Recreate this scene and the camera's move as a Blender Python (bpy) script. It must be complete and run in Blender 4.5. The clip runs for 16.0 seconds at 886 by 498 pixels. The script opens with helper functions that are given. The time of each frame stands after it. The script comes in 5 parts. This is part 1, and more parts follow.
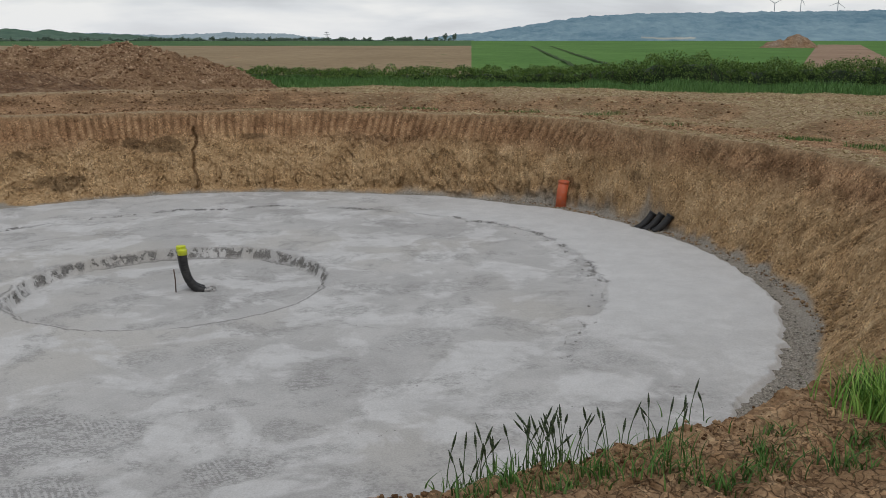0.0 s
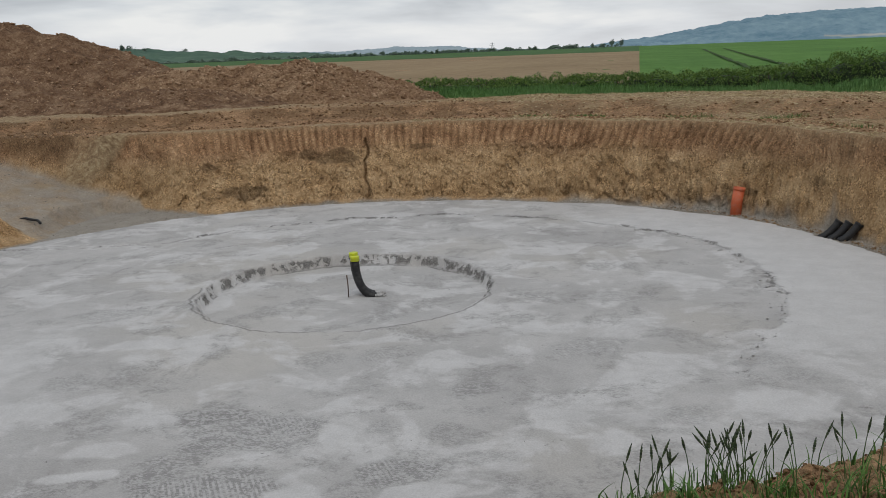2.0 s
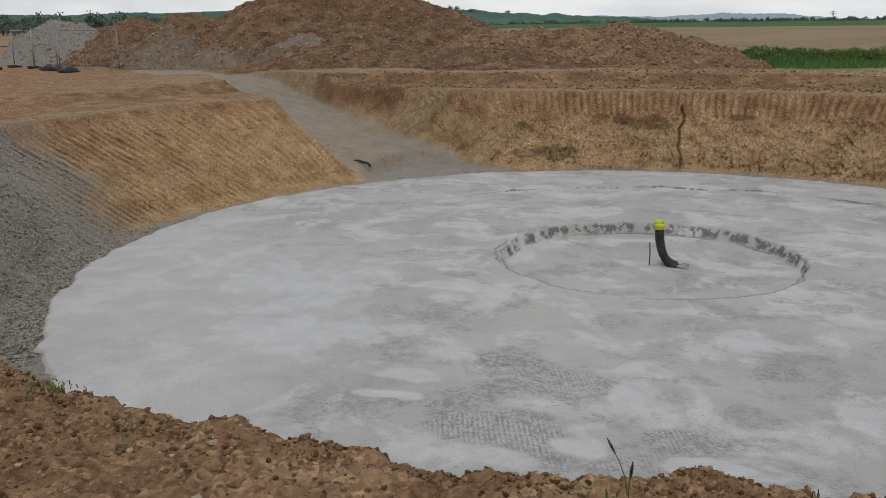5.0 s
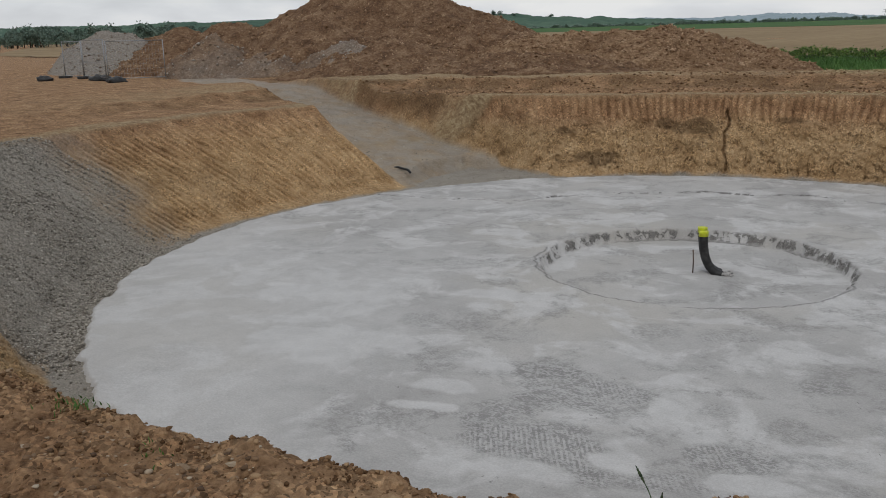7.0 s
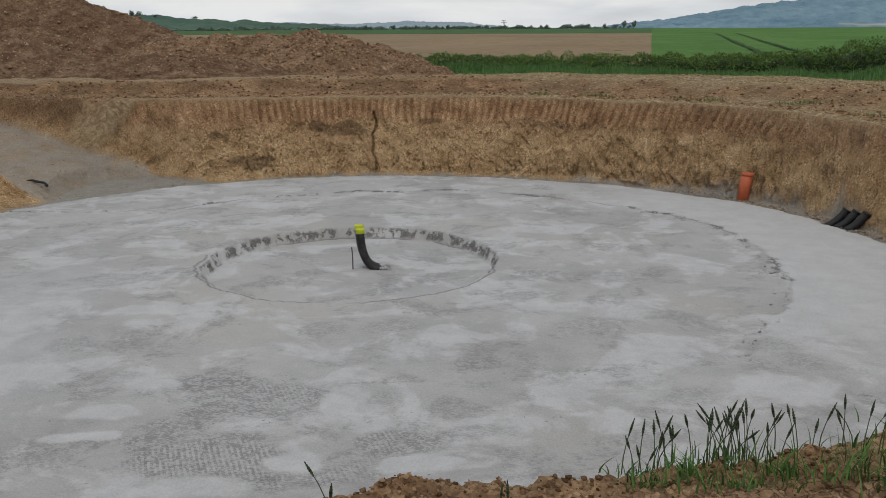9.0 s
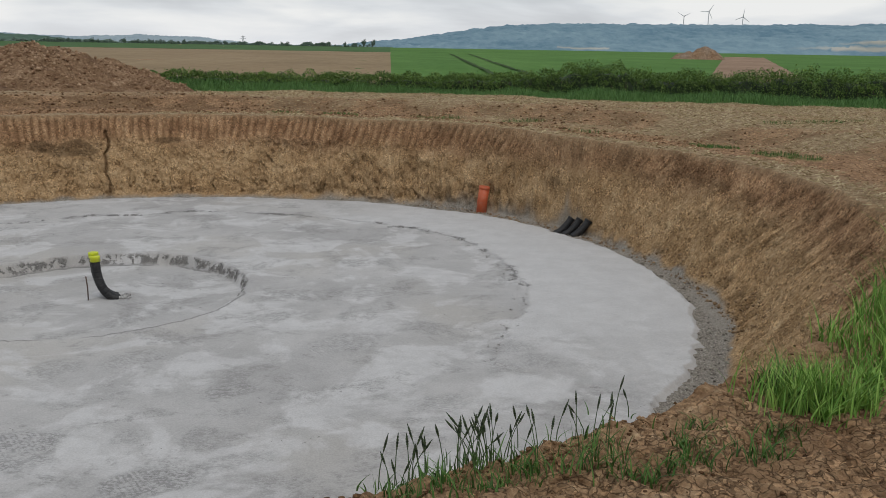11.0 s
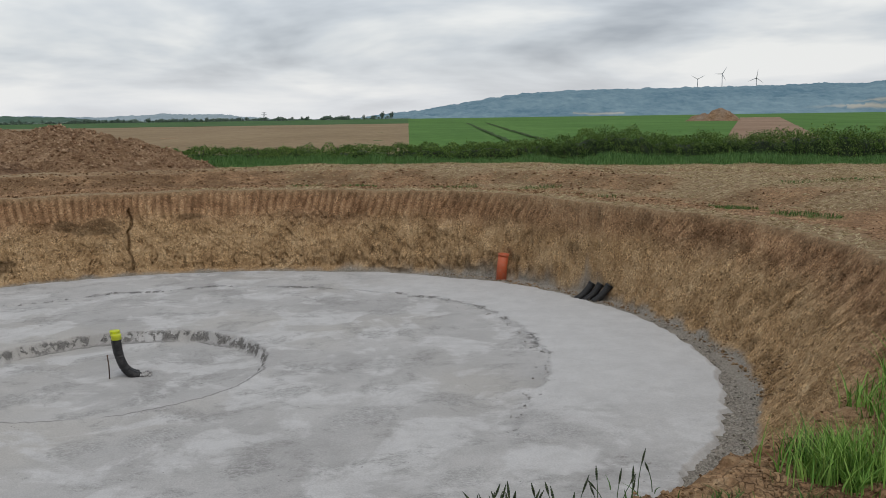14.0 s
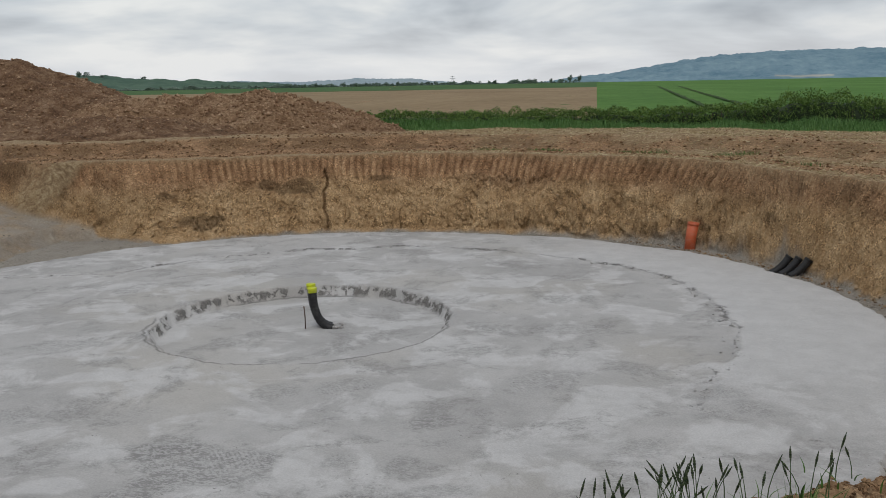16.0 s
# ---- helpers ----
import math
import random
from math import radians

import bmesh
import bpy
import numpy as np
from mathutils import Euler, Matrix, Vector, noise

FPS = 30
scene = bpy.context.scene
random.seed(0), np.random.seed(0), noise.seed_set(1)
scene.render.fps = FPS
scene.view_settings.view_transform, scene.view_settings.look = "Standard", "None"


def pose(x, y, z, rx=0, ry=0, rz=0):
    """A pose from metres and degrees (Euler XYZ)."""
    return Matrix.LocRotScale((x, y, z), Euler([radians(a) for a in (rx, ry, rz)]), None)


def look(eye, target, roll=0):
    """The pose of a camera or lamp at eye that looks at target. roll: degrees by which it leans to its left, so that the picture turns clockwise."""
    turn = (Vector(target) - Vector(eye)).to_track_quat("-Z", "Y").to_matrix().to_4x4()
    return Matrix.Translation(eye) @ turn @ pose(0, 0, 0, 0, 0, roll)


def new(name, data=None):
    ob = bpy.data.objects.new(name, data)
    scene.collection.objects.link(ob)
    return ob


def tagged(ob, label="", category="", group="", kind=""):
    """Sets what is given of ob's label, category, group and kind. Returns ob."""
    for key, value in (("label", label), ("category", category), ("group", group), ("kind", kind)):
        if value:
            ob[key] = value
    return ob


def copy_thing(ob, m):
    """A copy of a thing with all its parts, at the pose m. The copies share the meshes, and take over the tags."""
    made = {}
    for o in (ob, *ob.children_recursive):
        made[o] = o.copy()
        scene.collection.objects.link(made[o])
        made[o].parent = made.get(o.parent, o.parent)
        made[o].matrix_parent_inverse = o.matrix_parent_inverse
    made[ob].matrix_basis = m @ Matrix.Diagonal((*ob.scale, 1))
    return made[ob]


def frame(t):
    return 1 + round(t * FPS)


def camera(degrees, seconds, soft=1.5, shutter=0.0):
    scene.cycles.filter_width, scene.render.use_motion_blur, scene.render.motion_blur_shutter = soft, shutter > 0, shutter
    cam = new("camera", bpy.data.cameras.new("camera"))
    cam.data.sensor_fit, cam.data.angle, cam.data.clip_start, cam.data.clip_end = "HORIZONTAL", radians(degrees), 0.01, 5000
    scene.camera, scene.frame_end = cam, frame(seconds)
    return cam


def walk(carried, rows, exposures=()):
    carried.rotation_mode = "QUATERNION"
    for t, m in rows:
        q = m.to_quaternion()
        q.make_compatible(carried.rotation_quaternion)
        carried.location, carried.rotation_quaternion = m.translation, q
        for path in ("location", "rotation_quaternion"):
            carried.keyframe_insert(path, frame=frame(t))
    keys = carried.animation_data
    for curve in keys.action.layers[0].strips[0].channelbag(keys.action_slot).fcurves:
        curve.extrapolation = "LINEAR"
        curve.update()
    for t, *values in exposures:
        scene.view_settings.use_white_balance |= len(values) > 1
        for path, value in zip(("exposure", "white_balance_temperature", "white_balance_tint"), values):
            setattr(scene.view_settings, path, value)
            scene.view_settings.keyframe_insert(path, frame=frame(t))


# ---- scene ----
LENS = 54.49
PATH = [
    (0.0, 0.000, 0.000, 4.080, 76.600, -0.000, 0.000),
    (0.5, -0.018, 0.013, 4.064, 76.944, 0.055, 1.916),
    (1.0, -0.027, 0.014, 4.060, 77.026, 0.500, 5.060),
    (1.5, -0.040, -0.005, 4.062, 77.336, 1.198, 8.624),
    (2.0, -0.044, 0.011, 4.059, 77.381, 2.029, 10.689),
    (2.5, -0.077, 0.018, 4.046, 76.953, 1.829, 10.400),
    (3.0, -0.100, 0.001, 4.040, 76.415, 0.924, 11.239),
    (3.5, -0.120, -0.020, 4.032, 76.201, 0.132, 13.807),
    (4.0, -0.115, -0.091, 4.045, 76.248, -0.036, 19.318),
    (4.5, -0.118, -0.124, 4.043, 76.222, 0.171, 26.265),
    (5.0, -0.127, -0.160, 4.009, 75.570, 0.504, 31.097),
    (5.2, -0.107, -0.174, 4.026, 75.269, 0.587, 32.524),
    (6.2, -0.110, -0.080, 4.020, 75.450, 1.050, 36.000),
    (7.3, -0.117, 0.028, 4.036, 76.166, 1.503, 31.194),
    (7.5, -0.106, 0.043, 4.029, 76.224, 1.460, 28.583),
    (8.0, -0.100, 0.032, 4.036, 76.057, 1.091, 22.234),
    (8.5, -0.092, 0.027, 4.020, 75.831, 0.812, 16.835),
    (9.0, -0.069, -0.002, 4.027, 75.868, 0.230, 11.383),
    (9.5, -0.061, -0.021, 4.043, 76.230, -0.361, 4.635),
    (9.7, -0.057, -0.026, 4.027, 76.329, -0.475, 2.096),
    (10.6, -0.050, -0.010, 4.045, 76.950, -0.850, -4.200),
    (11.8, -0.039, 0.001, 4.064, 77.876, -0.976, -6.872),
    (12.0, -0.029, 0.006, 4.065, 78.862, -0.878, -7.617),
    (12.5, -0.012, -0.003, 4.113, 81.867, -0.499, -10.031),
    (13.0, 0.018, 0.003, 4.113, 83.136, 0.311, -8.285),
    (13.5, 0.016, 0.016, 4.087, 82.380, 0.669, -6.141),
    (14.0, 0.004, 0.022, 4.081, 81.557, 0.828, -4.120),
    (14.5, -0.013, 0.012, 4.076, 81.396, 0.923, -0.319),
    (15.0, -0.028, -0.037, 4.081, 81.408, 1.082, 3.252),
    (15.5, -0.018, -0.031, 4.087, 80.496, 1.452, 6.351),
    (16.0, -0.030, -0.005, 4.077, 79.402, 0.989, 8.113),
]
cam = camera(LENS, 16.0, soft=0.65)
walk(cam, [(t, pose(*p)) for t, *p in PATH], exposures=[(0.0, -0.03), (2.0, -0.04), (4.0, -0.08), (5.2, -0.02), (7.5, -0.13), (9.0, -0.10), (12.0, 0.03), (14.5, -0.05), (16.0, -0.09)])

# ---- world and light: bright overcast day ----
CX, CY = -4.39, 14.5          # centre of the round slab
R_SLAB = 9.65

world = bpy.data.worlds.new("overcast")
scene.world = world
world.use_nodes = True
wn, wl = world.node_tree.nodes, world.node_tree.links
wn.clear()


def wnode(kind, **kw):
    n = wn.new(kind)
    for k, v in kw.items():
        n.inputs[k].default_value = v
    return n


w_out = wn.new("ShaderNodeOutputWorld")
w_bg = wn.new("ShaderNodeBackground")
sky = wn.new("ShaderNodeTexSky")
sky.sky_type = "NISHITA"
sky.sun_disc = False
sky.sun_elevation = radians(48)
sky.sun_rotation = radians(150)
sky.air_density, sky.dust_density = 1.2, 3.0
w_tc = wn.new("ShaderNodeTexCoord")
w_sep = wn.new("ShaderNodeSeparateXYZ")
wl.new(w_tc.outputs["Generated"], w_sep.inputs[0])
w_up = wn.new("ShaderNodeMath")
w_up.operation = "MAXIMUM"
w_up.inputs[1].default_value = 0.0
wl.new(w_sep.outputs[2], w_up.inputs[0])
w_add = wn.new("ShaderNodeMath")
w_add.inputs[1].default_value = 0.20
wl.new(w_up.outputs[0], w_add.inputs[0])
w_div = wn.new("ShaderNodeVectorMath")
w_div.operation = "DIVIDE"
w_com = wn.new("ShaderNodeCombineXYZ")
wl.new(w_add.outputs[0], w_com.inputs[0])
wl.new(w_add.outputs[0], w_com.inputs[1])
w_com.inputs[2].default_value = 1.0
wl.new(w_tc.outputs["Generated"], w_div.inputs[0])
wl.new(w_com.outputs[0], w_div.inputs[1])
w_flat = wn.new("ShaderNodeVectorMath")
w_flat.operation = "MULTIPLY"
w_flat.inputs[1].default_value = (1.0, 1.0, 0.0)
wl.new(w_div.outputs[0], w_flat.inputs[0])
w_noise = wn.new("ShaderNodeTexNoise")
w_noise.inputs["Scale"].default_value = 0.9
w_noise.inputs["Detail"].default_value = 5.0
w_noise.inputs["Roughness"].default_value = 0.52
w_noise.inputs["Distortion"].default_value = 0.25
wl.new(w_flat.outputs[0], w_noise.inputs["Vector"])
w_ramp = wn.new("ShaderNodeValToRGB")
w_ramp.color_ramp.elements[0].position = 0.38
w_ramp.color_ramp.elements[0].color = (0.37, 0.40, 0.45, 1)
w_ramp.color_ramp.elements[1].position = 0.61
w_ramp.color_ramp.elements[1].color = (0.84, 0.845, 0.84, 1)
e = w_ramp.color_ramp.elements.new(0.5)
e.color = (0.60, 0.635, 0.68, 1)
wl.new(w_noise.outputs["Fac"], w_ramp.inputs[0])
# bright band of thin cloud along the horizon
w_band = wn.new("ShaderNodeMapRange")
w_band.inputs["From Min"].default_value = 0.0
w_band.inputs["From Max"].default_value = 0.085
w_band.inputs["To Min"].default_value = 0.7
w_band.inputs["To Max"].default_value = 0.0
wl.new(w_sep.outputs[2], w_band.inputs[0])
w_mix = wn.new("ShaderNodeMixRGB")
w_mix.inputs[2].default_value = (0.90, 0.91, 0.93, 1)
wl.new(w_band.outputs[0], w_mix.inputs[0])
wl.new(w_ramp.outputs[0], w_mix.inputs[1])
# a little of the clear sky's light shows through the cloud
w_skys = wn.new("ShaderNodeMixRGB")
w_skys.blend_type = "ADD"
w_skys.inputs[0].default_value = 0.02
wl.new(w_mix.outputs[0], w_skys.inputs[1])
wl.new(sky.outputs[0], w_skys.inputs[2])
wl.new(w_skys.outputs[0], w_bg.inputs[0])
w_bg.inputs[1].default_value = 0.92
wl.new(w_bg.outputs[0], w_out.inputs[0])

sun_data = bpy.data.lights.new("sun", "SUN")
sun_data.energy, sun_data.angle, sun_data.color = 0.5, radians(25), (1.0, 0.96, 0.9)
sun = new("sun", sun_data)
sun.matrix_world = look((4, -8, 50), (0, 14, 0))
scene.view_settings.exposure = 0.0


# ---- numeric noise for shaping ----
def hash2(ix, iy, seed):
    n = (ix * 374761393 + iy * 668265263 + seed * 144269) & 0x7FFFFFFF
    n = ((n ^ (n >> 13)) * 1274126177) & 0x7FFFFFFF
    return ((n ^ (n >> 16)) & 0xFFFF) / 65535.0


def vnoise(x, y, seed=0):
    x, y = np.asarray(x, float), np.asarray(y, float)
    ix, iy = np.floor(x).astype(np.int64), np.floor(y).astype(np.int64)
    fx, fy = x - ix, y - iy
    fx, fy = fx * fx * (3 - 2 * fx), fy * fy * (3 - 2 * fy)
    a, b = hash2(ix, iy, seed), hash2(ix + 1, iy, seed)
    c, d = hash2(ix, iy + 1, seed), hash2(ix + 1, iy + 1, seed)
    return (a + (b - a) * fx) * (1 - fy) + (c + (d - c) * fx) * fy


def fbm(x, y, octaves=4, seed=0, gain=0.5):
    """Layered noise, about -0.5 to 0.5."""
    s, amp, tot = 0.0, 1.0, 0.0
    for k in range(octaves):
        s = s + amp * (vnoise(x * 2 ** k + 17.3 * k, y * 2 ** k - 9.1 * k, seed + k) - 0.5)
        tot += amp
        amp *= gain
    return s / tot * 1.6


def cells(x, y, seed=0):
    """Irregular cells: each one's random value, and the way to its border."""
    x, y = np.asarray(x, float), np.asarray(y, float)
    ix, iy = np.floor(x).astype(np.int64), np.floor(y).astype(np.int64)
    d1, d2, val = np.full(x.shape, 9.0), np.full(x.shape, 9.0), np.zeros(x.shape)
    for a in (-1, 0, 1):
        for b in (-1, 0, 1):
            jx, jy = ix + a, iy + b
            d = np.hypot(jx + 0.1 + 0.8 * hash2(jx, jy, seed) - x, jy + 0.1 + 0.8 * hash2(jx, jy, seed + 1) - y)
            near_one = d < d1
            d2 = np.where(near_one, d1, np.minimum(d2, d))
            val = np.where(near_one, hash2(jx, jy, seed + 2), val)
            d1 = np.where(near_one, d, d1)
    return val, d2 - d1


def smooth(a, b, x):
    t = np.clip((np.asarray(x, float) - a) / (b - a), 0, 1)
    return t * t * (3 - 2 * t)


# ---- material helpers ----
class Mat:
    def __init__(self, name, rough=0.9, spec=0.3, metal=0.0):
        self.m = bpy.data.materials.new(name)
        self.m.use_nodes = True
        self.n, self.l = self.m.node_tree.nodes, self.m.node_tree.links
        self.b = self.n["Principled BSDF"]
        self.b.inputs["Roughness"].default_value = rough
        self.b.inputs["Specular IOR Level"].default_value = spec
        self.b.inputs["Metallic"].default_value = metal
        self.tc = self.n.new("ShaderNodeTexCoord")

    def coords(self, sx=1, sy=1, sz=1):
        mp = self.n.new("ShaderNodeMapping")
        mp.inputs["Scale"].default_value = (sx, sy, sz)
        self.l.new(self.tc.outputs["Object"], mp.inputs[0])
        return mp.outputs[0]

    def noise(self, scale, detail=5, rough=0.55, vec=None, distort=0.0):
        t = self.n.new("ShaderNodeTexNoise")
        t.inputs["Scale"].default_value = scale
        t.inputs["Detail"].default_value = detail
        t.inputs["Roughness"].default_value = rough
        t.inputs["Distortion"].default_value = distort
        self.l.new(vec if vec else self.tc.outputs["Object"], t.inputs["Vector"])
        return t.outputs["Fac"]

    def voro(self, scale, feature="F1", vec=None, out="Distance", rand=1.0):
        t = self.n.new("ShaderNodeTexVoronoi")
        t.feature = feature
        t.inputs["Scale"].default_value = scale
        t.inputs["Randomness"].default_value = rand
        self.l.new(vec if vec else self.tc.outputs["Object"], t.inputs["Vector"])
        return t.outputs[out]

    def warp(self, amount):
        """Object coordinates shaken by noise."""
        t = self.n.new("ShaderNodeTexNoise")
        t.inputs["Scale"].default_value = 12.0
        self.l.new(self.tc.outputs["Object"], t.inputs["Vector"])
        v = self.n.new("ShaderNodeVectorMath")
        v.operation = "MULTIPLY_ADD"
        v.inputs[1].default_value = (amount, amount, amount)
        self.l.new(t.outputs["Color"], v.inputs[0])
        self.l.new(self.tc.outputs["Object"], v.inputs[2])
        return v.outputs[0]

    def ramp(self, fac, *stops):
        r = self.n.new("ShaderNodeValToRGB")
        el = r.color_ramp.elements
        el[0].position, el[0].color = stops[0][0], (*stops[0][1], 1)
        el[1].position, el[1].color = stops[-1][0], (*stops[-1][1], 1)
        for p, c in stops[1:-1]:
            q = el.new(p)
            q.color = (*c, 1)
        self.l.new(fac, r.inputs[0])
        return r.outputs[0]

    def span(self, fac, a, b, lo=0.0, hi=1.0):
        r = self.n.new("ShaderNodeMapRange")
        for k, v in (("From Min", a), ("From Max", b), ("To Min", lo), ("To Max", hi)):
            r.inputs[k].default_value = v
        self.l.new(fac, r.inputs[0])
        return r.outputs[0]

    def math(self, op, a, b=0.0):
        r = self.n.new("ShaderNodeMath")
        r.operation = op
        for i, v in enumerate((a, b)):
            if isinstance(v, (int, float)):
                r.inputs[i].default_value = v
            else:
                self.l.new(v, r.inputs[i])
        return r.outputs[0]

    def mix(self, fac, a, b, mode="MIX"):
        r = self.n.new("ShaderNodeMixRGB")
        r.blend_type = mode
        for i, v in enumerate((fac, a, b)):
            if isinstance(v, (int, float)):
                r.inputs[i].default_value = v
            elif isinstance(v, tuple):
                r.inputs[i].default_value = (*v, 1)
            else:
                self.l.new(v, r.inputs[i])
        return r.outputs[0]

    def attr(self, name):
        a = self.n.new("ShaderNodeAttribute")
        a.attribute_name = name
        return a.outputs["Fac"]

    def rand(self):
        return self.n.new("ShaderNodeObjectInfo").outputs["Random"]

    def island(self):
        return self.n.new("ShaderNodeNewGeometry").outputs["Random Per Island"]

    def color(self, sock):
        if isinstance(sock, tuple):
            self.b.inputs["Base Color"].default_value = (*sock, 1)
        else:
            self.l.new(sock, self.b.inputs["Base Color"])
        return self

    def bump(self, height, strength=0.5, dist=0.02):
        bp = self.n.new("ShaderNodeBump")
        bp.inputs["Strength"].default_value = strength
        bp.inputs["Distance"].default_value = dist
        self.l.new(height, bp.inputs["Height"])
        self.l.new(bp.outputs[0], self.b.inputs["Normal"])
        return self

    def rough(self, sock):
        self.l.new(sock, self.b.inputs["Roughness"])
        return self


def mesh_object(name, verts, faces, material, smooth_faces=True, parent=None, attrs=None):
    me = bpy.data.meshes.new(name)
    verts, faces = np.asarray(verts, np.float32), np.asarray(faces, np.int32)
    me.vertices.add(len(verts))
    me.vertices.foreach_set("co", verts.ravel())
    me.loops.add(faces.size)
    me.loops.foreach_set("vertex_index", faces.ravel())
    me.polygons.add(len(faces))
    me.polygons.foreach_set("loop_start", np.arange(0, faces.size, faces.shape[1], dtype=np.int32))
    me.update(calc_edges=True)
    if smooth_faces:
        me.polygons.foreach_set("use_smooth", [True] * len(me.polygons))
    for k, v in (attrs or {}).items():
        at = me.attributes.new(k, "FLOAT", "POINT")
        at.data.foreach_set("value", np.asarray(v, np.float32).ravel())
    me.update()
    ob = new(name, me)
    if material:
        me.materials.append(material)
    if parent:
        ob.parent = parent
    return ob


def grid_faces(rows, cols, closed):
    i = np.arange(rows - 1)[:, None]
    j = np.arange(cols if closed else cols - 1)[None, :]
    k = (j + 1) % cols
    return np.stack([i * cols + j, i * cols + k, (i + 1) * cols + k, (i + 1) * cols + j], -1).reshape(-1, 4)


def part(name, bm, material, parent, label="", flat=False):
    me = bpy.data.meshes.new(name)
    bm.to_mesh(me)
    bm.free()
    if not flat:
        me.polygons.foreach_set("use_smooth", [True] * len(me.polygons))
    me.materials.append(material)
    ob = new(name, me)
    if parent:
        ob.parent = parent
    if label:
        tagged(ob, label)
    return ob


def thing(name, at, label, category, group="", rz=0.0):
    ob = new(name)
    ob.empty_display_size = 0.1
    ob.matrix_world = pose(*at, 0, 0, rz)
    return tagged(ob, label, category, group)
# ---- materials of the ground ----
def soil_material():
    """Bare loam: tan subsoil, red-brown topsoil, gravel and stubble by the ground's own layers."""
    m = Mat("earth", 0.95, 0.12)
    mid = m.noise(1.9, 7, 0.65)
    fine = m.noise(17, 6, 0.7)
    tiny = m.noise(70, 3, 0.7)
    bwc = m.n.new("ShaderNodeRGBToBW")
    m.l.new(m.voro(38, out="Color", vec=m.warp(0.05)), bwc.inputs[0])
    crumb = bwc.outputs[0]
    grain = m.span(m.noise(5, 5, 0.65), 0.40, 0.56)
    mixed = m.mix(0.5, mid, fine)
    tan = m.ramp(mixed, (0.34, (0.20, 0.118, 0.056)), (0.45, (0.35, 0.225, 0.115)), (0.55, (0.47, 0.32, 0.175)), (0.66, (0.60, 0.44, 0.265)))
    red = m.ramp(mixed, (0.36, (0.125, 0.067, 0.034)), (0.45, (0.25, 0.146, 0.079)), (0.55, (0.365, 0.228, 0.128)), (0.66, (0.52, 0.36, 0.215)))
    base = m.mix(m.attr("top"), tan, red)
    # damp patches, plus the split's painted shade and the dark bank faces
    damp_shade = m.mix(m.attr("damp_shade"), base, m.ramp(mixed, (0.35, (0.075, 0.045, 0.024)), (0.65, (0.17, 0.11, 0.058))))
    # tooth ridges brightened in colour, so the relief reads in flat light
    damp_shade = m.mix(m.math("MULTIPLY", m.attr("ridge_light"), 0.7), damp_shade, (0.66, 0.635, 0.61), "OVERLAY")
    crack = m.span(m.voro(17.0, "DISTANCE_TO_EDGE", m.warp(0.10)), 0.0, 0.07)
    damp_shade = m.mix(m.span(m.math("MULTIPLY", grain, m.math("SUBTRACT", 1.0, m.attr("gravel"))), 0.0, 1.0, 0.0, 0.95), damp_shade, m.ramp(crumb, (0.12, (0.22, 0.22, 0.22)), (0.5, (0.5, 0.5, 0.5)), (0.88, (0.80, 0.79, 0.77))), "OVERLAY")
    # crust cracks darkened in colour, standing for the shade down in them
    crusty = m.math("MULTIPLY", m.attr("crust"), m.math("SUBTRACT", 1.0, crack))
    damp_shade = m.mix(m.math("MULTIPLY", crusty, 0.6), damp_shade, (0.06, 0.036, 0.02))
    bw = m.n.new("ShaderNodeRGBToBW")
    m.l.new(m.voro(55, out="Color"), bw.inputs[0])
    stone = m.ramp(m.mix(0.45, bw.outputs[0], fine), (0.18, (0.135, 0.118, 0.096)), (0.45, (0.29, 0.262, 0.222)), (0.8, (0.52, 0.478, 0.415)))
    stone = m.mix(m.math("MULTIPLY", m.attr("packed"), m.span(m.noise(3.0, 6, 0.7), 0.30, 0.62, 0.25, 0.95)), stone, m.ramp(m.mix(0.5, mid, tiny), (0.36, (0.30, 0.27, 0.23)), (0.64, (0.47, 0.435, 0.38))))
    col = m.mix(m.attr("gravel"), damp_shade, stone)
    straw_n = m.noise(5, 7, 0.75, m.coords(1.0, 4.0, 1.0))
    straw = m.ramp(straw_n, (0.34, (0.15, 0.095, 0.055)), (0.48, (0.30, 0.215, 0.125)), (0.58, (0.42, 0.33, 0.20)), (0.70, (0.60, 0.51, 0.33)))
    col = m.mix(m.attr("straw"), col, straw)
    green = m.ramp(mixed, (0.33, (0.03, 0.06, 0.016)), (0.52, (0.07, 0.135, 0.03)), (0.66, (0.13, 0.22, 0.055)))
    col = m.mix(m.attr("green"), col, green)
    m.color(col)
    peb = m.math("MULTIPLY", m.math("SUBTRACT", 1.0, m.voro(55)), m.attr("gravel"))
    h = m.math("ADD", m.math("MULTIPLY", fine, 0.8), m.math("MULTIPLY", mid, 0.8))
    h = m.math("ADD", h, m.math("MULTIPLY", tiny, 0.25))
    h = m.math("ADD", h, m.math("MULTIPLY", m.math("MULTIPLY", crack, m.attr("crust")), 0.3))
    h = m.math("ADD", h, m.math("MULTIPLY", peb, 0.35))
    m.bump(h, 0.9, 0.06)
    return m.m


EARTH = soil_material()


def table(theta, pairs):
    pairs = sorted(pairs)
    a = np.array([p[0] for p in pairs], float)
    v = np.array([p[1] for p in pairs], float)
    return np.interp(np.degrees(theta) % 360, np.r_[a - 360, a, a + 360], np.r_[v, v, v])


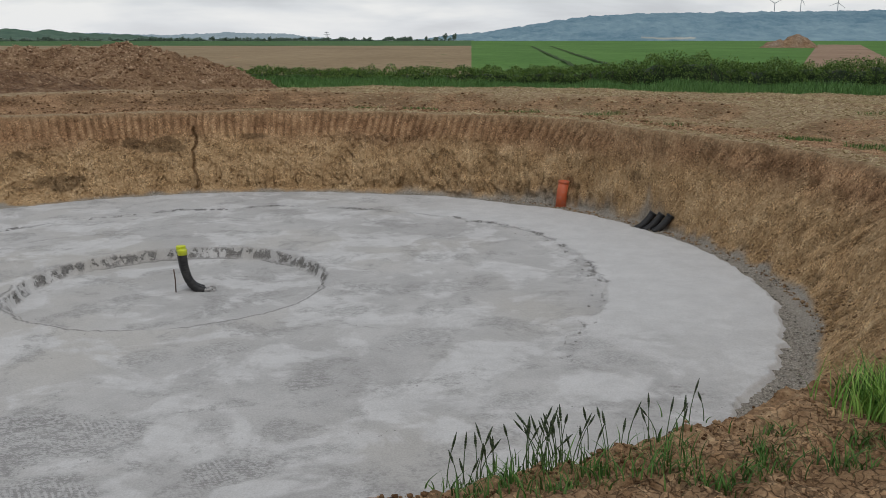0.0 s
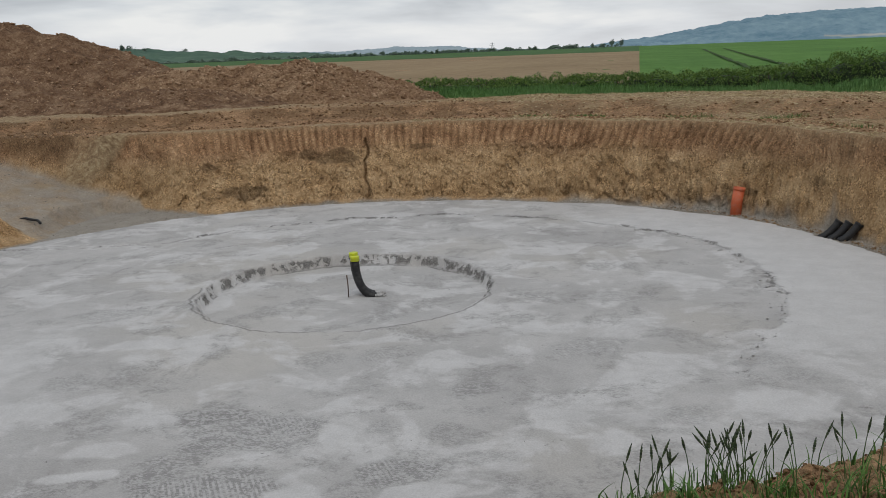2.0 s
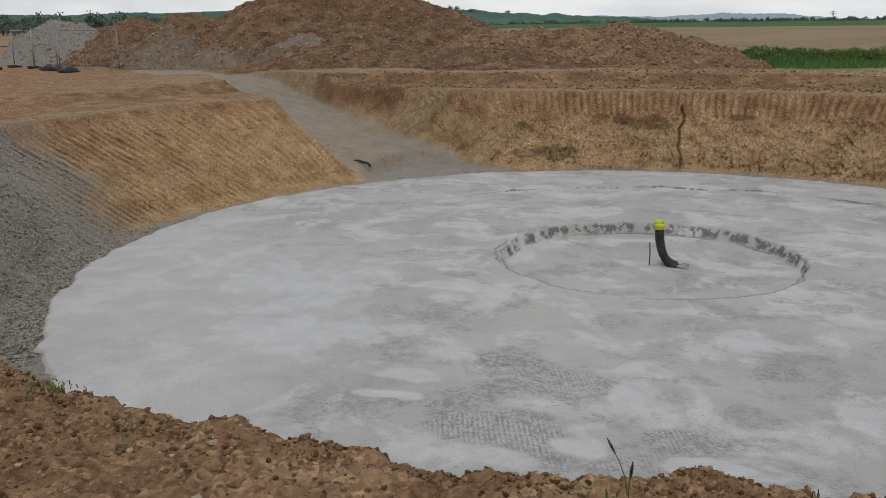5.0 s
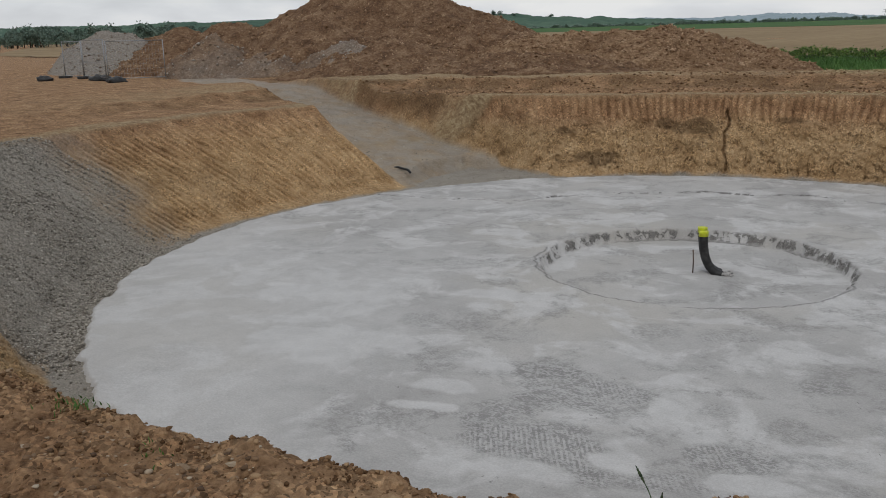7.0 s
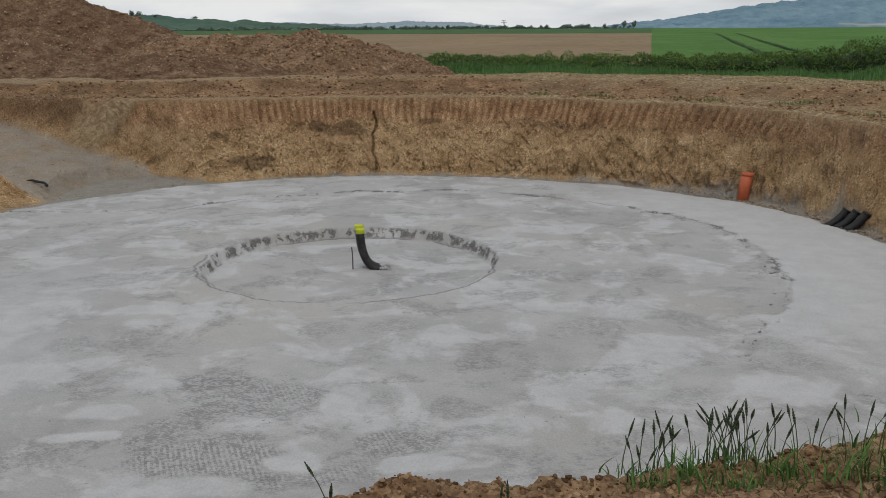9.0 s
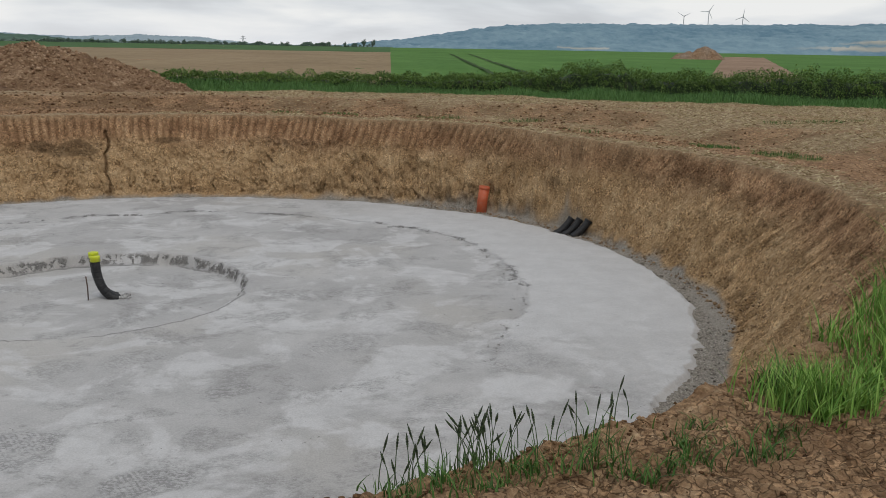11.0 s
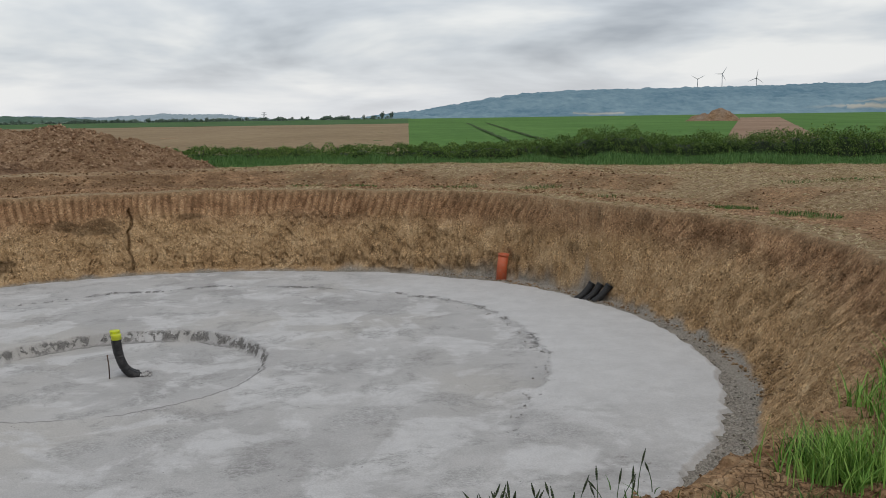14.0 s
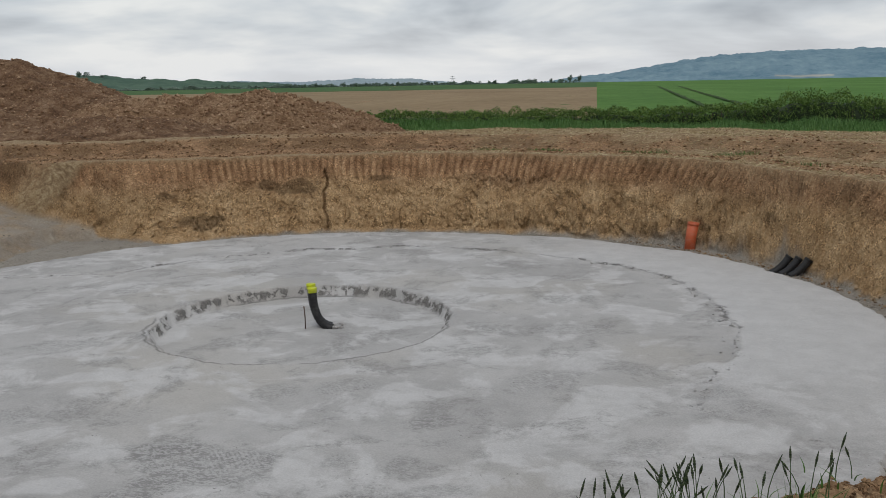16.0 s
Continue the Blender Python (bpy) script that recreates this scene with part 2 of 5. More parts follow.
RIM = [(12, 11.35), (30, 10.9), (42, 11.15), (50, 11.2), (68, 10.8), (85, 11.1), (94, 11.15), (102, 10.95), (118, 11.0), (126, 11.2), (132, 12.1), (137, 13.0), (146, 13.9), (155, 13.6), (162, 13.4), (175, 13.8),
       (195, 13.2), (215, 12.8), (240, 12.3), (262, 12.1), (281, 12.1), (285, 11.98), (288, 11.9), (291, 11.93), (305, 11.8), (330, 11.74), (341, 11.64), (358, 11.6)]
FOOT = [(8, 10.35), (22, 10.4), (29, 10.6), (44, 10.72), (50, 10.6), (63, 10.1), (81, 9.75), (105, 9.78), (120, 9.82), (130, 9.85), (134, 10.6), (137, 11.8), (142, 12.4), (150, 11.4), (155, 10.4), (158, 10.2), (168, 10.15), (188, 10.4), (215, 10.6),
        (232, 10.5), (270, 10.3), (329, 10.0), (337, 10.05), (346, 10.2), (356, 10.4)]
SLAB = [(10, 9.94), (28, 9.97), (37, 10.05), (53, 9.8), (65, 9.72), (72, 9.5), (91, 9.42), (111, 9.47), (129, 9.55), (137, 9.65), (154, 9.73), (165, 9.95), (181, 10.12), (212, 10.18),
        (232, 10.12), (260, 9.9), (300, 9.6), (329, 9.42), (337, 9.61), (350, 9.77)]


def slab_radius(theta):
    t = np.asarray(theta)
    return table(t, SLAB) + 0.10 * fbm(np.cos(t) * 11, np.sin(t) * 11, 3, 5) + 0.10 * fbm(np.cos(t) * 40, np.sin(t) * 40, 3, 7) + 0.05 * fbm(np.cos(t) * 130, np.sin(t) * 130, 2, 8)


RAMP_AT, RAMP_WAY = np.array([-12.7, 20.6]), np.array([-0.972, 0.235])


# weedy spots on the bank and beside the stubble
WEEDS = ((5.57, 22.1, 1.0, 0.5), (8.1, 19.3, 0.7, 0.9), (8.6, 17.2, 0.6, 1.3), (8.7, 12.3, 0.8, 0.8), (7.3, 9.7, 0.7, 0.9), (-2.6, 27.3, 0.9, 0.5), (-0.7, 27.4, 0.6, 0.5), (2.3, 26.6, 0.9, 0.4), (12.0, 22.0, 1.6, 0.5), (4.6, 25.6, 0.7, 0.4), (6.9, 8.2, 0.8, 0.8))


def ground_z(x, y, layers=False):
    """Height of the ground, before fine relief, and its layers."""
    dx, dy = x - CX, y - CY
    r, th = np.hypot(dx, dy), np.arctan2(dy, dx)
    foot = table(th, FOOT) + 0.10 * fbm(np.cos(th) * 14, np.sin(th) * 14, 3, 21)
    rim = table(th, RIM) + 0.10 * fbm(np.cos(th) * 20, np.sin(th) * 20, 3, 31)
    k = np.clip((r - foot) / (rim - foot), 0, 1)
    prof = np.where(k < 0.12, k * 0.6, 0.072 + (k - 0.12) * 1.0545)
    prof = prof - 0.05 * np.sin(np.pi * k) * smooth(0.5, 1, k)
    deg0 = np.degrees(th) % 360
    near = smooth(14, 9, y + 0 * x) * smooth(18, 12, r)
    top = 2.1 + 0.10 * near + 0.07 * smooth(25, 55, deg0) * smooth(150, 125, deg0)
    z = -0.03 + (top + 0.03) * np.clip(prof, 0, 1)
    out = r - rim
    # low bank behind the edge, on the far side
    far = smooth(10, 22, y)
    foot_b = out + 0.5 * fbm(np.cos(th) * 9, np.sin(th) * 9, 3, 39)
    z = z + far * (0.30 * smooth(3.7, 5.0, foot_b) * smooth(14, 7, out) - 0.10 * np.exp(-((out - 2.8) / 1.2) ** 2)) * (out > 0)
    z = z + smooth(0, 3, out) * 0.16 * fbm(x * 0.35, y * 0.35, 4, 41)
    z = z + np.interp(y, [60, 330, 900, 4000], [0.0, 1.15, 4.9, 15.0])
    # the ground by the camera stands a little higher
    z = z + 0.28 * np.exp(-((x - 0.0) ** 2 / 40 + (y + 1.2) ** 2 / 5.5))
    # cut ramp
    u = (x - RAMP_AT[0]) * RAMP_WAY[0] + (y - RAMP_AT[1]) * RAMP_WAY[1]
    v = -(x - RAMP_AT[0]) * RAMP_WAY[1] + (y - RAMP_AT[1]) * RAMP_WAY[0]
    v = v - np.interp(u, [3, 10, 25, 45], [0.0, -0.9, -4.6, -9.5])
    zr = np.clip(u * 0.185, -0.03, 2.12) + 0.03 * fbm(x, y, 3, 55)
    half = np.where(v < 0, 1.8 - 0.09 * np.clip(u, 0, 10), 2.35 - 0.08 * np.clip(u, 0, 10)) + 0.25 * fbm(u * 0.6, v * 0, 3, 56)
    side = np.clip(np.abs(v) - half, 0, None)
    wall = np.where(v < 0, 2.6, 1.25)
    cut = np.where(u > -3, zr + side * wall, 99)
    bluff = (v < 0) * smooth(0.05, 0.3, side) * smooth(3.2, 2.2, side) * smooth(0.0, 3.0, u) * smooth(24, 16, u)
    cut = cut + bluff * (0.45 * fbm(x * 2.0, y * 2.0, 4, 58, 0.6) + 0.12 * fbm(x * 7, y * 7, 3, 59))
    inramp = smooth(0.10, -0.05, side + 0.04 * fbm(x * 3, y * 3, 3, 57)) * smooth(-2.6, -1.5, u) * smooth(46, 30, u)
    z = np.where(r > 9.5, np.minimum(z, np.maximum(cut, -0.03)), z)
    if not layers:
        return z
    deg = np.degrees(th) % 360
    spill = smooth(0.30, -0.30, np.abs(deg - 217) / 22 - 0.85 + 0.25 * fbm(x * 1.2, y * 1.2, 3, 61)) * smooth(13.6, 12.9, r)
    strip = smooth(0.10, -0.04, (r - foot) - 0.02 + 0.12 * fbm(x * 2.5, y * 2.5, 3, 63))
    gravel = np.maximum(np.maximum(inramp, spill), strip)
    hgt = z + 0.35 * fbm(x * 0.7, y * 0.7, 3, 71)
    topm = smooth(1.05, 1.75, hgt)
    wedge = smooth(150, 160, deg) * smooth(215, 205, deg) * smooth(19, 12, r)
    topm = topm * (1 - 0.45 * wedge * smooth(2.05, 1.75, z)) * (1 - 0.15 * near * smooth(280, 292, deg))
    damp_shade = smooth(0.16, 0.3, fbm(th * 4.2, z * 1.1, 3, 81)) * smooth(0.5, 0.8, z) * smooth(1.7, 1.4, z) * 0.15 * (1 - near)
    for td, tz, wd, wz in ((110.5, 1.32, 3.6, 0.17), (113.5, 1.36, 2.0, 0.13), (125.5, 0.42, 5.0, 0.17), (96.0, 1.5, 3.5, 0.10), (33.0, 1.0, 2.5, 0.1), (128.0, 1.2, 2.0, 0.12)):
        q = ((deg - td) / wd) ** 2 + ((z - tz) / wz) ** 2 + 3.6 * fbm(th * 22, z * 3.5, 4, 83)
        damp_shade = np.maximum(damp_shade, 0.7 * smooth(1.3, 0.3, q) * smooth(14, 12, r))
    # inside of the tall split painted dark, in place of its shade
    damp_shade = np.maximum(damp_shade, 0.45 * smooth(0.55, 0.2, np.abs(deg - 105.0 + 0.8 * fbm(z * 3, z * 0, 3, 85)) * (1.2 + 0.9 * (1 - 0.9 * smooth(0.5, 0.0, z)))) * smooth(1.78, 1.7, z) * (r < 11.6))
    straw = smooth(1.2, 5.0, out + 5 * fbm(x * 0.16, y * 0.16, 3, 91)) * smooth(-2, 3, x + 0.1 * y) * smooth(5, 9, y) * (1 - smooth(60, 80, r))
    straw = straw * (1 - 0.75 * smooth(-0.12, 0.12, fbm(x * 0.30, y * 0.55, 4, 97)))
    straw = np.maximum(straw, 0.9 * smooth(4.7, 5.1, foot_b) * far * smooth(-30, -20, x) * (1 - inramp) * (0.55 + 0.45 * smooth(-0.2, 0.1, fbm(x * 0.4, y * 1.2, 3, 98))))
    # darker tone on the low bank's face, then on the bluff by the ramp
    damp_shade = np.maximum(damp_shade, 0.55 * far * smooth(3.2, 3.8, foot_b) * smooth(5.0, 4.6, foot_b) * smooth(-0.25, 0.1, fbm(x * 1.2, y * 1.2, 3, 99)))
    damp_shade = np.maximum(damp_shade, 0.7 * bluff * smooth(-0.25, 0.1, fbm(x * 1.3, y * 1.3, 3, 100)))
    straw = np.maximum(straw, 0.85 * smooth(-0.1, 0.1, out) * smooth(1.1, 0.5, out + 0.6 * fbm(x * 1.5, y * 1.5, 3, 93)) * smooth(5, 12, y) * (1 - inramp))
    green = smooth(37.4, 38.2, y + 0.24 * x) * smooth(-22, -14, x)
    for gx, gy, wx, wy in WEEDS:
        q = ((x - gx) / wx) ** 2 + ((y - gy) / wy) ** 2 + 1.8 * fbm(x * 1.3, y * 1.3, 3, 95)
        green = np.maximum(green, 0.55 * smooth(1.1, 0.3, q))
    crust = near * smooth(284, 296, deg) * smooth(0.0, 0.3, out)
    packed = np.maximum(inramp, 0.8 * strip * smooth(-0.15, 0.1, fbm(x * 1.5, y * 1.5, 3, 65)) * (r > 10))
    return z, dict(crust=crust, packed=packed * (1 - spill), gravel=gravel, top=topm, damp_shade=damp_shade, straw=straw * (1 - green), green=green), (k, foot, rim, r, th, near, out, inramp, spill)


def relief(x, y, k, r, near, inramp):
    """Small humps of the ground outside the cut."""
    crest = near * smooth(0.80, 0.97, k) * smooth(12.6, 12.1, r)
    rough = smooth(0.9, 1.05, k) * smooth(45, 25, r) * (1 - 0.7 * inramp)
    return rough * (0.07 * fbm(x * 2.2, y * 2.2, 4, 17, 0.6) + 0.06 * fbm(x * 8, y * 8, 3, 19) * (0.6 + 0.7 * near) + 0.045 * near * fbm(x * 22, y * 22, 3, 20)) + crest * (-0.012 + 0.025 * fbm(x * 5.5, y * 5.5, 3, 26) + 0.025 * fbm(x * 14, y * 14, 2, 27))


def surface_z(x, y):
    """Height of the finished ground, for things that rest on it."""
    x, y = np.asarray(x, float), np.asarray(y, float)
    z, lay, (k, foot, rim, r, th, near, out, inramp, spill) = ground_z(x, y, True)
    return z + relief(x, y, k, r, near, inramp)


def build_ground():
    d = np.radians(np.r_[np.arange(-122, -38, 0.09), np.arange(-38, 35, 0.09), np.arange(35, 150, 0.12), np.arange(150, 238, 0.15)])
    rad = [9.0, 9.3]
    while rad[-1] < 13.6:
        rad.append(rad[-1] + (0.02 if 9.6 < rad[-1] < 11.3 else 0.03 if rad[-1] < 12.8 else 0.045))
    while rad[-1] < 24:
        rad.append(rad[-1] * 1.010)
    R, T = np.meshgrid(np.array(rad), d, indexing="ij")
    X, Y = CX + R * np.cos(T), CY + R * np.sin(T)
    z, lay, (k, foot, rim, r, th, near, out, inramp, spill) = ground_z(X, Y, True)
    deg = np.degrees(th) % 360
    # relief of the cut face, pushed along the outward normal
    face = smooth(0.02, 0.12, k) * smooth(1.0, 0.93, k)
    arc = th * 11.0
    lean_k = table(th, [(0, 1.6), (30, 1.0), (60, 0.45), (90, 0.1), (130, 0.0), (170, -0.7), (200, -1.1), (270, 0), (340, 1.7)])
    s = arc + lean_k * z * 0.6 + 0.05 * fbm(arc * 3, z * 3, 2, 4)
    right = smooth(45, 25, deg) + smooth(300, 315, deg)
    wedge = smooth(150, 160, deg) * smooth(215, 205, deg)
    # bucket teeth: narrow grooves side by side, coarse on the far wall, fine and broken on the right bank
    teeth = np.abs(((s / 0.21 + 0.5 * fbm(arc * 0.8, z * 0.8, 3, 3)) % 1.0) - 0.5) * 2
    fine = np.abs(((s / 0.095 + 0.9 * fbm(arc * 1.4, z * 1.4, 3, 6)) % 1.0) - 0.5) * 2
    groove = (1 - right) * smooth(0.40, 0.95, teeth) + right * smooth(0.30, 0.95, fine) * smooth(-0.22, 0.08, fbm(s * 6, z * 3.5, 3, 9))
    tooth_zone = np.maximum(smooth(1.48, 1.56, z + 0.22 * fbm(arc * 1.2, z * 0, 3, 29)) * smooth(2.25, 2.12, z),
                            table(th, [(0, 0.9), (25, 0.5), (45, 0.15), (60, 0.0), (140, 0.0), (160, 0.7), (195, 0.8), (230, 0.2), (280, 0.3), (340, 0.95)]) * np.clip(0.8 + 1.5 * fbm(arc * 0.9, z * 1.4, 3, 33), 0.2, 1.2))
    depth = table(th, [(0, 0.06), (30, 0.065), (60, 0.085), (150, 0.09), (166, 0.17), (198, 0.17), (215, 0.12), (340, 0.055)])
    lumps = fbm(arc * 1.1, z * 1.6, 4, 11) * 0.22 * (1 - 0.8 * right) + fbm(arc * 5, z * 5, 3, 13) * 0.08 * (1 - 0.6 * right) + fbm(arc * 16, z * 16, 3, 14) * 0.075
    # broken blocks of subsoil below the teeth
    block, border = cells(arc * 4.2 + 0.5 * fbm(arc * 4, z * 4, 2, 43), z * 5.0 + 0.5 * fbm(arc * 4, z * 4, 2, 44), 45)
    block2, border2 = cells(arc * 10 + 0.4 * fbm(arc * 9, z * 9, 2, 46), z * 11, 47)
    broken = smooth(-0.02, 0.16, fbm(arc * 0.7 + 3.1, z * 0.9, 3, 48)) * (1 - tooth_zone) * (1 - 0.8 * right)
    broken = np.maximum(broken, 0.45 * wedge * smooth(0.0, 0.15, fbm(arc * 1.6, z * 1.6, 3, 50)))
    broken = np.maximum(broken, 0.9 * wedge * smooth(-0.02, 0.12, fbm(arc * 0.8, z * 0.7, 2, 49)) * smooth(171, 166, deg) * smooth(161, 164, deg))
    rubbly = broken * (0.085 * (block - 0.5) + 0.055 * (block2 - 0.5) + 0.035 * smooth(0.12, 0.0, border) + 0.025 * smooth(0.2, 0.0, border2))
    # drying cracks that climb from the foot
    crk = np.maximum(0.5 * smooth(0.014, 0.0, np.abs(fbm(s * 1.6, z * 0.7, 3, 15))) * smooth(1.3, 0.8, z), smooth(0.028, 0.0, np.abs(fbm(s * 3.4, z * 0.8, 3, 16))) * smooth(0.75, 0.35, z)) * (1 - right) * (1 - wedge)
    split = smooth(0.6, 0.15, np.abs(np.degrees(th) - 105.0 + 0.8 * fbm(z * 3, z * 0, 3, 85)) * (1.2 + 0.9 * (1 - 0.9 * smooth(0.5, 0.0, z)))) * smooth(1.78, 1.7, z)
    calm = 1 - 0.75 * smooth(0.7, 0.95, k) * wedge
    push = face * (lumps * (1 - 0.65 * tooth_zone) + tooth_zone * depth * (groove - 0.3) * calm + rubbly + 0.11 * crk + 0.16 * split) * (1 - 0.8 * inramp) * (1 - 0.7 * spill)
    # lighter colour on the ridges, none in the grooves: painted relief light
    lay["ridge_light"] = 0.6 * face * tooth_zone * (1 - groove) * (1 - spill) * (1 - inramp)
    R2 = R + push
    X, Y = CX + R2 * np.cos(T), CY + R2 * np.sin(T)
    z = z + relief(X, Y, k, r, near, inramp)
    z = z + 0.02 * np.maximum(lay["gravel"], 0) * fbm(X * 12, Y * 12, 2, 23)
    inner = np.stack([X, Y, z], -1).reshape(-1, 3)
    inner_f = grid_faces(len(rad), len(d), True)
    # the land beyond, in coarser steps, tucked just under the border of the finer part
    far_rad = [rad[-2] - 0.1]
    while far_rad[-1] < 70:
        far_rad.append(far_rad[-1] * 1.014)
    while far_rad[-1] < 4700:
        far_rad.append(far_rad[-1] * 1.15)
    d2 = np.radians(np.arange(-122, 238, 0.3))
    R, T = np.meshgrid(np.array(far_rad), d2, indexing="ij")
    X, Y = CX + R * np.cos(T), CY + R * np.sin(T)
    z, lay2, (k, foot, rim, r, th, near, out, inramp, spill) = ground_z(X, Y, True)
    z = z + relief(X, Y, k, r, near, inramp) - 0.06 * (R <= far_rad[1])
    lay2["ridge_light"] = np.zeros_like(z)
    verts = np.concatenate([inner, np.stack([X, Y, z], -1).reshape(-1, 3)])
    faces = np.concatenate([inner_f, grid_faces(len(far_rad), len(d2), True) + len(inner)])
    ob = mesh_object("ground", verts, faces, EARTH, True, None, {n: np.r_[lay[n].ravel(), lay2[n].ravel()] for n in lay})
    tagged(ob, "excavated round pit in bare tan and red-brown loam with gravel ramp", "ground", kind="structure")
    return ob


build_ground()


def concrete_material():
    m = Mat("blinding_concrete", 0.9, 0.25)
    b = m.noise(2.1, 9, 0.7, None, 0.3)
    c = m.noise(42, 5, 0.75)
    g = m.noise(9, 6, 0.7)
    grit = m.noise(24, 4, 0.7, m.coords(1.0, 1.9, 1.0))
    soft = m.noise(0.30, 3, 0.5)
    col = m.ramp(m.mix(0.6, b, soft), (0.40, (0.375, 0.365, 0.354)), (0.5, (0.43, 0.42, 0.408)), (0.60, (0.485, 0.474, 0.46)))
    beige = m.span(m.noise(0.22, 2, 0.5), 0.5, 0.62, 0.0, 0.5)
    col = m.mix(beige, col, (0.45, 0.425, 0.385))
    # milky patches of fine skin, with fairly sharp edges
    milk = m.span(m.noise(0.75, 6, 0.62, None, 0.5), 0.50, 0.57)
    milk = m.math("MAXIMUM", m.math("MULTIPLY", milk, 0.8), m.attr("milk"))
    col = m.mix(milk, col, m.ramp(b, (0.4, (0.51, 0.502, 0.492)), (0.6, (0.585, 0.577, 0.567))))
    # worn patches where the skin is missing, grain and small pits showing
    old = m.math("SUBTRACT", 1.0, m.math("MAXIMUM", m.attr("fresh"), m.attr("milk")))
    bare = m.span(m.math("ADD", m.math("MULTIPLY", grit, 0.6), m.math("MULTIPLY", g, 0.4)), 0.455, 0.53)
    worn = m.math("MULTIPLY", m.span(m.noise(0.95, 8, 0.72, None, 0.4), 0.52, 0.60), m.span(bare, 0, 1, 0.15, 0.75))
    col = m.mix(m.math("MULTIPLY", worn, old), col, (0.275, 0.268, 0.258))
    pits = m.math("MULTIPLY", m.span(m.voro(7.5, vec=m.warp(0.2)), 0.13, 0.07), m.span(m.noise(1.6, 4, 0.6), 0.54, 0.60))
    col = m.mix(m.math("MULTIPLY", m.math("MULTIPLY", pits, old), 0.75), col, (0.13, 0.125, 0.118))
    col = m.mix(m.math("MULTIPLY", m.attr("fresh"), 0.9), col, m.ramp(b, (0.38, (0.495, 0.487, 0.477)), (0.62, (0.555, 0.547, 0.536))))
    rub = m.ramp(bare, (0.0, (0.435, 0.427, 0.417)), (0.55, (0.33, 0.322, 0.312)), (1.0, (0.225, 0.22, 0.212)))
    col = m.mix(m.math("MULTIPLY", m.attr("scrape"), 0.8), col, rub)
    # prints of rubber tracks: rows of short ribs
    wave = m.n.new("ShaderNodeTexWave")
    wave.bands_direction = "X"
    wave.inputs["Scale"].default_value = 6.0
    wave.inputs["Distortion"].default_value = 1.2
    wave.inputs["Detail"].default_value = 1.0
    turned = m.n.new("ShaderNodeMapping")
    turned.inputs["Rotation"].default_value = (0, 0, radians(-32))
    m.l.new(m.tc.outputs["Object"], turned.inputs[0])
    m.l.new(turned.outputs[0], wave.inputs["Vector"])
    ribs = m.math("MULTIPLY", m.span(wave.outputs["Fac"], 0.35, 0.7), m.span(m.noise(11, 4, 0.7), 0.40, 0.52))
    col = m.mix(m.math("MULTIPLY", m.math("MULTIPLY", ribs, m.attr("tread")), 0.75), col, (0.52, 0.51, 0.50))
    rocky = m.math("MULTIPLY", m.attr("stony"), m.span(m.noise(4.5, 5, 0.65), 0.49, 0.53))
    col = m.mix(rocky, col, m.ramp(c, (0.38, (0.09, 0.086, 0.08)), (0.62, (0.29, 0.28, 0.265))))
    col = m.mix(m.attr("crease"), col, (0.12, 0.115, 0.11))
    col = m.mix(0.30, col, m.ramp(c, (0.3, (0.25, 0.25, 0.25)), (0.7, (0.75, 0.75, 0.75))), "OVERLAY")
    m.color(col)
    h = m.math("ADD", m.math("MULTIPLY", c, 0.35), g)
    h = m.math("ADD", h, m.math("MULTIPLY", rocky, m.math("MULTIPLY", m.noise(22, 4), 4.0)))
    h = m.math("ADD", h, m.math("MULTIPLY", m.math("MULTIPLY", ribs, m.attr("tread")), 0.8))
    m.bump(h, 0.5, 0.02)
    return m.m


CONCRETE = concrete_material()


def seam_radius(th):
    return table(th, [(9, 7.3), (29, 7.5), (48, 7.4), (64, 7.25), (86, 7.25), (100, 7.0), (122, 6.9), (150, 6.9), (160, 8.5), (170, 12), (324, 12), (328, 7.0), (336, 6.95), (347, 7.05)])


# worn places of the slab, and smooth milky ones: centre and half widths, turned with the tracks of the machine
SCRAPES = ((-4.7, 8.7, 0.6, 0.23), (-3.4, 8.2, 0.36, 0.22), (-4.5, 7.4, 0.42, 0.36), (-3.8, 7.1, 0.66, 0.43), (-3.3, 6.8, 0.38, 0.26), (-4.0, 8.3, 0.76, 0.41), (-2.1, 7.6, 0.41, 0.28), (-2.4, 7.0, 0.43, 0.19), (-1.4, 8.0, 0.43, 0.14), (-1.0, 7.5, 0.22, 0.29), (-3.3, 9.7, 0.37, 0.23))
SCRAPES += ((-4.1, 10.8, 0.37, 0.25), (-3.1, 11.1, 0.37, 0.25), (-1.7, 9.9, 0.28, 0.16), (-1.7, 9.3, 0.26, 0.23), (-2.5, 8.7, 0.18, 0.16), (-5.8, 8.2, 0.24, 0.16), (-6.0, 8.6, 0.38, 0.21), (-5.2, 7.0, 0.28, 0.12), (-7.1, 9.6, 0.28, 0.28), (0.8, 9.4, 0.36, 0.22), (2.2, 11.3, 0.29, 0.23))
SCRAPES += ((2.0, 10.7, 0.5, 0.28), (1.6, 11.1, 0.19, 0.11), (1.2, 10.5, 0.18, 0.1), (-0.2, 11.6, 0.44, 0.3), (-8.3, 12.5, 0.8, 0.3), (-11.0, 12.0, 0.7, 0.2), (0.2, 14.3, 0.6, 0.25))
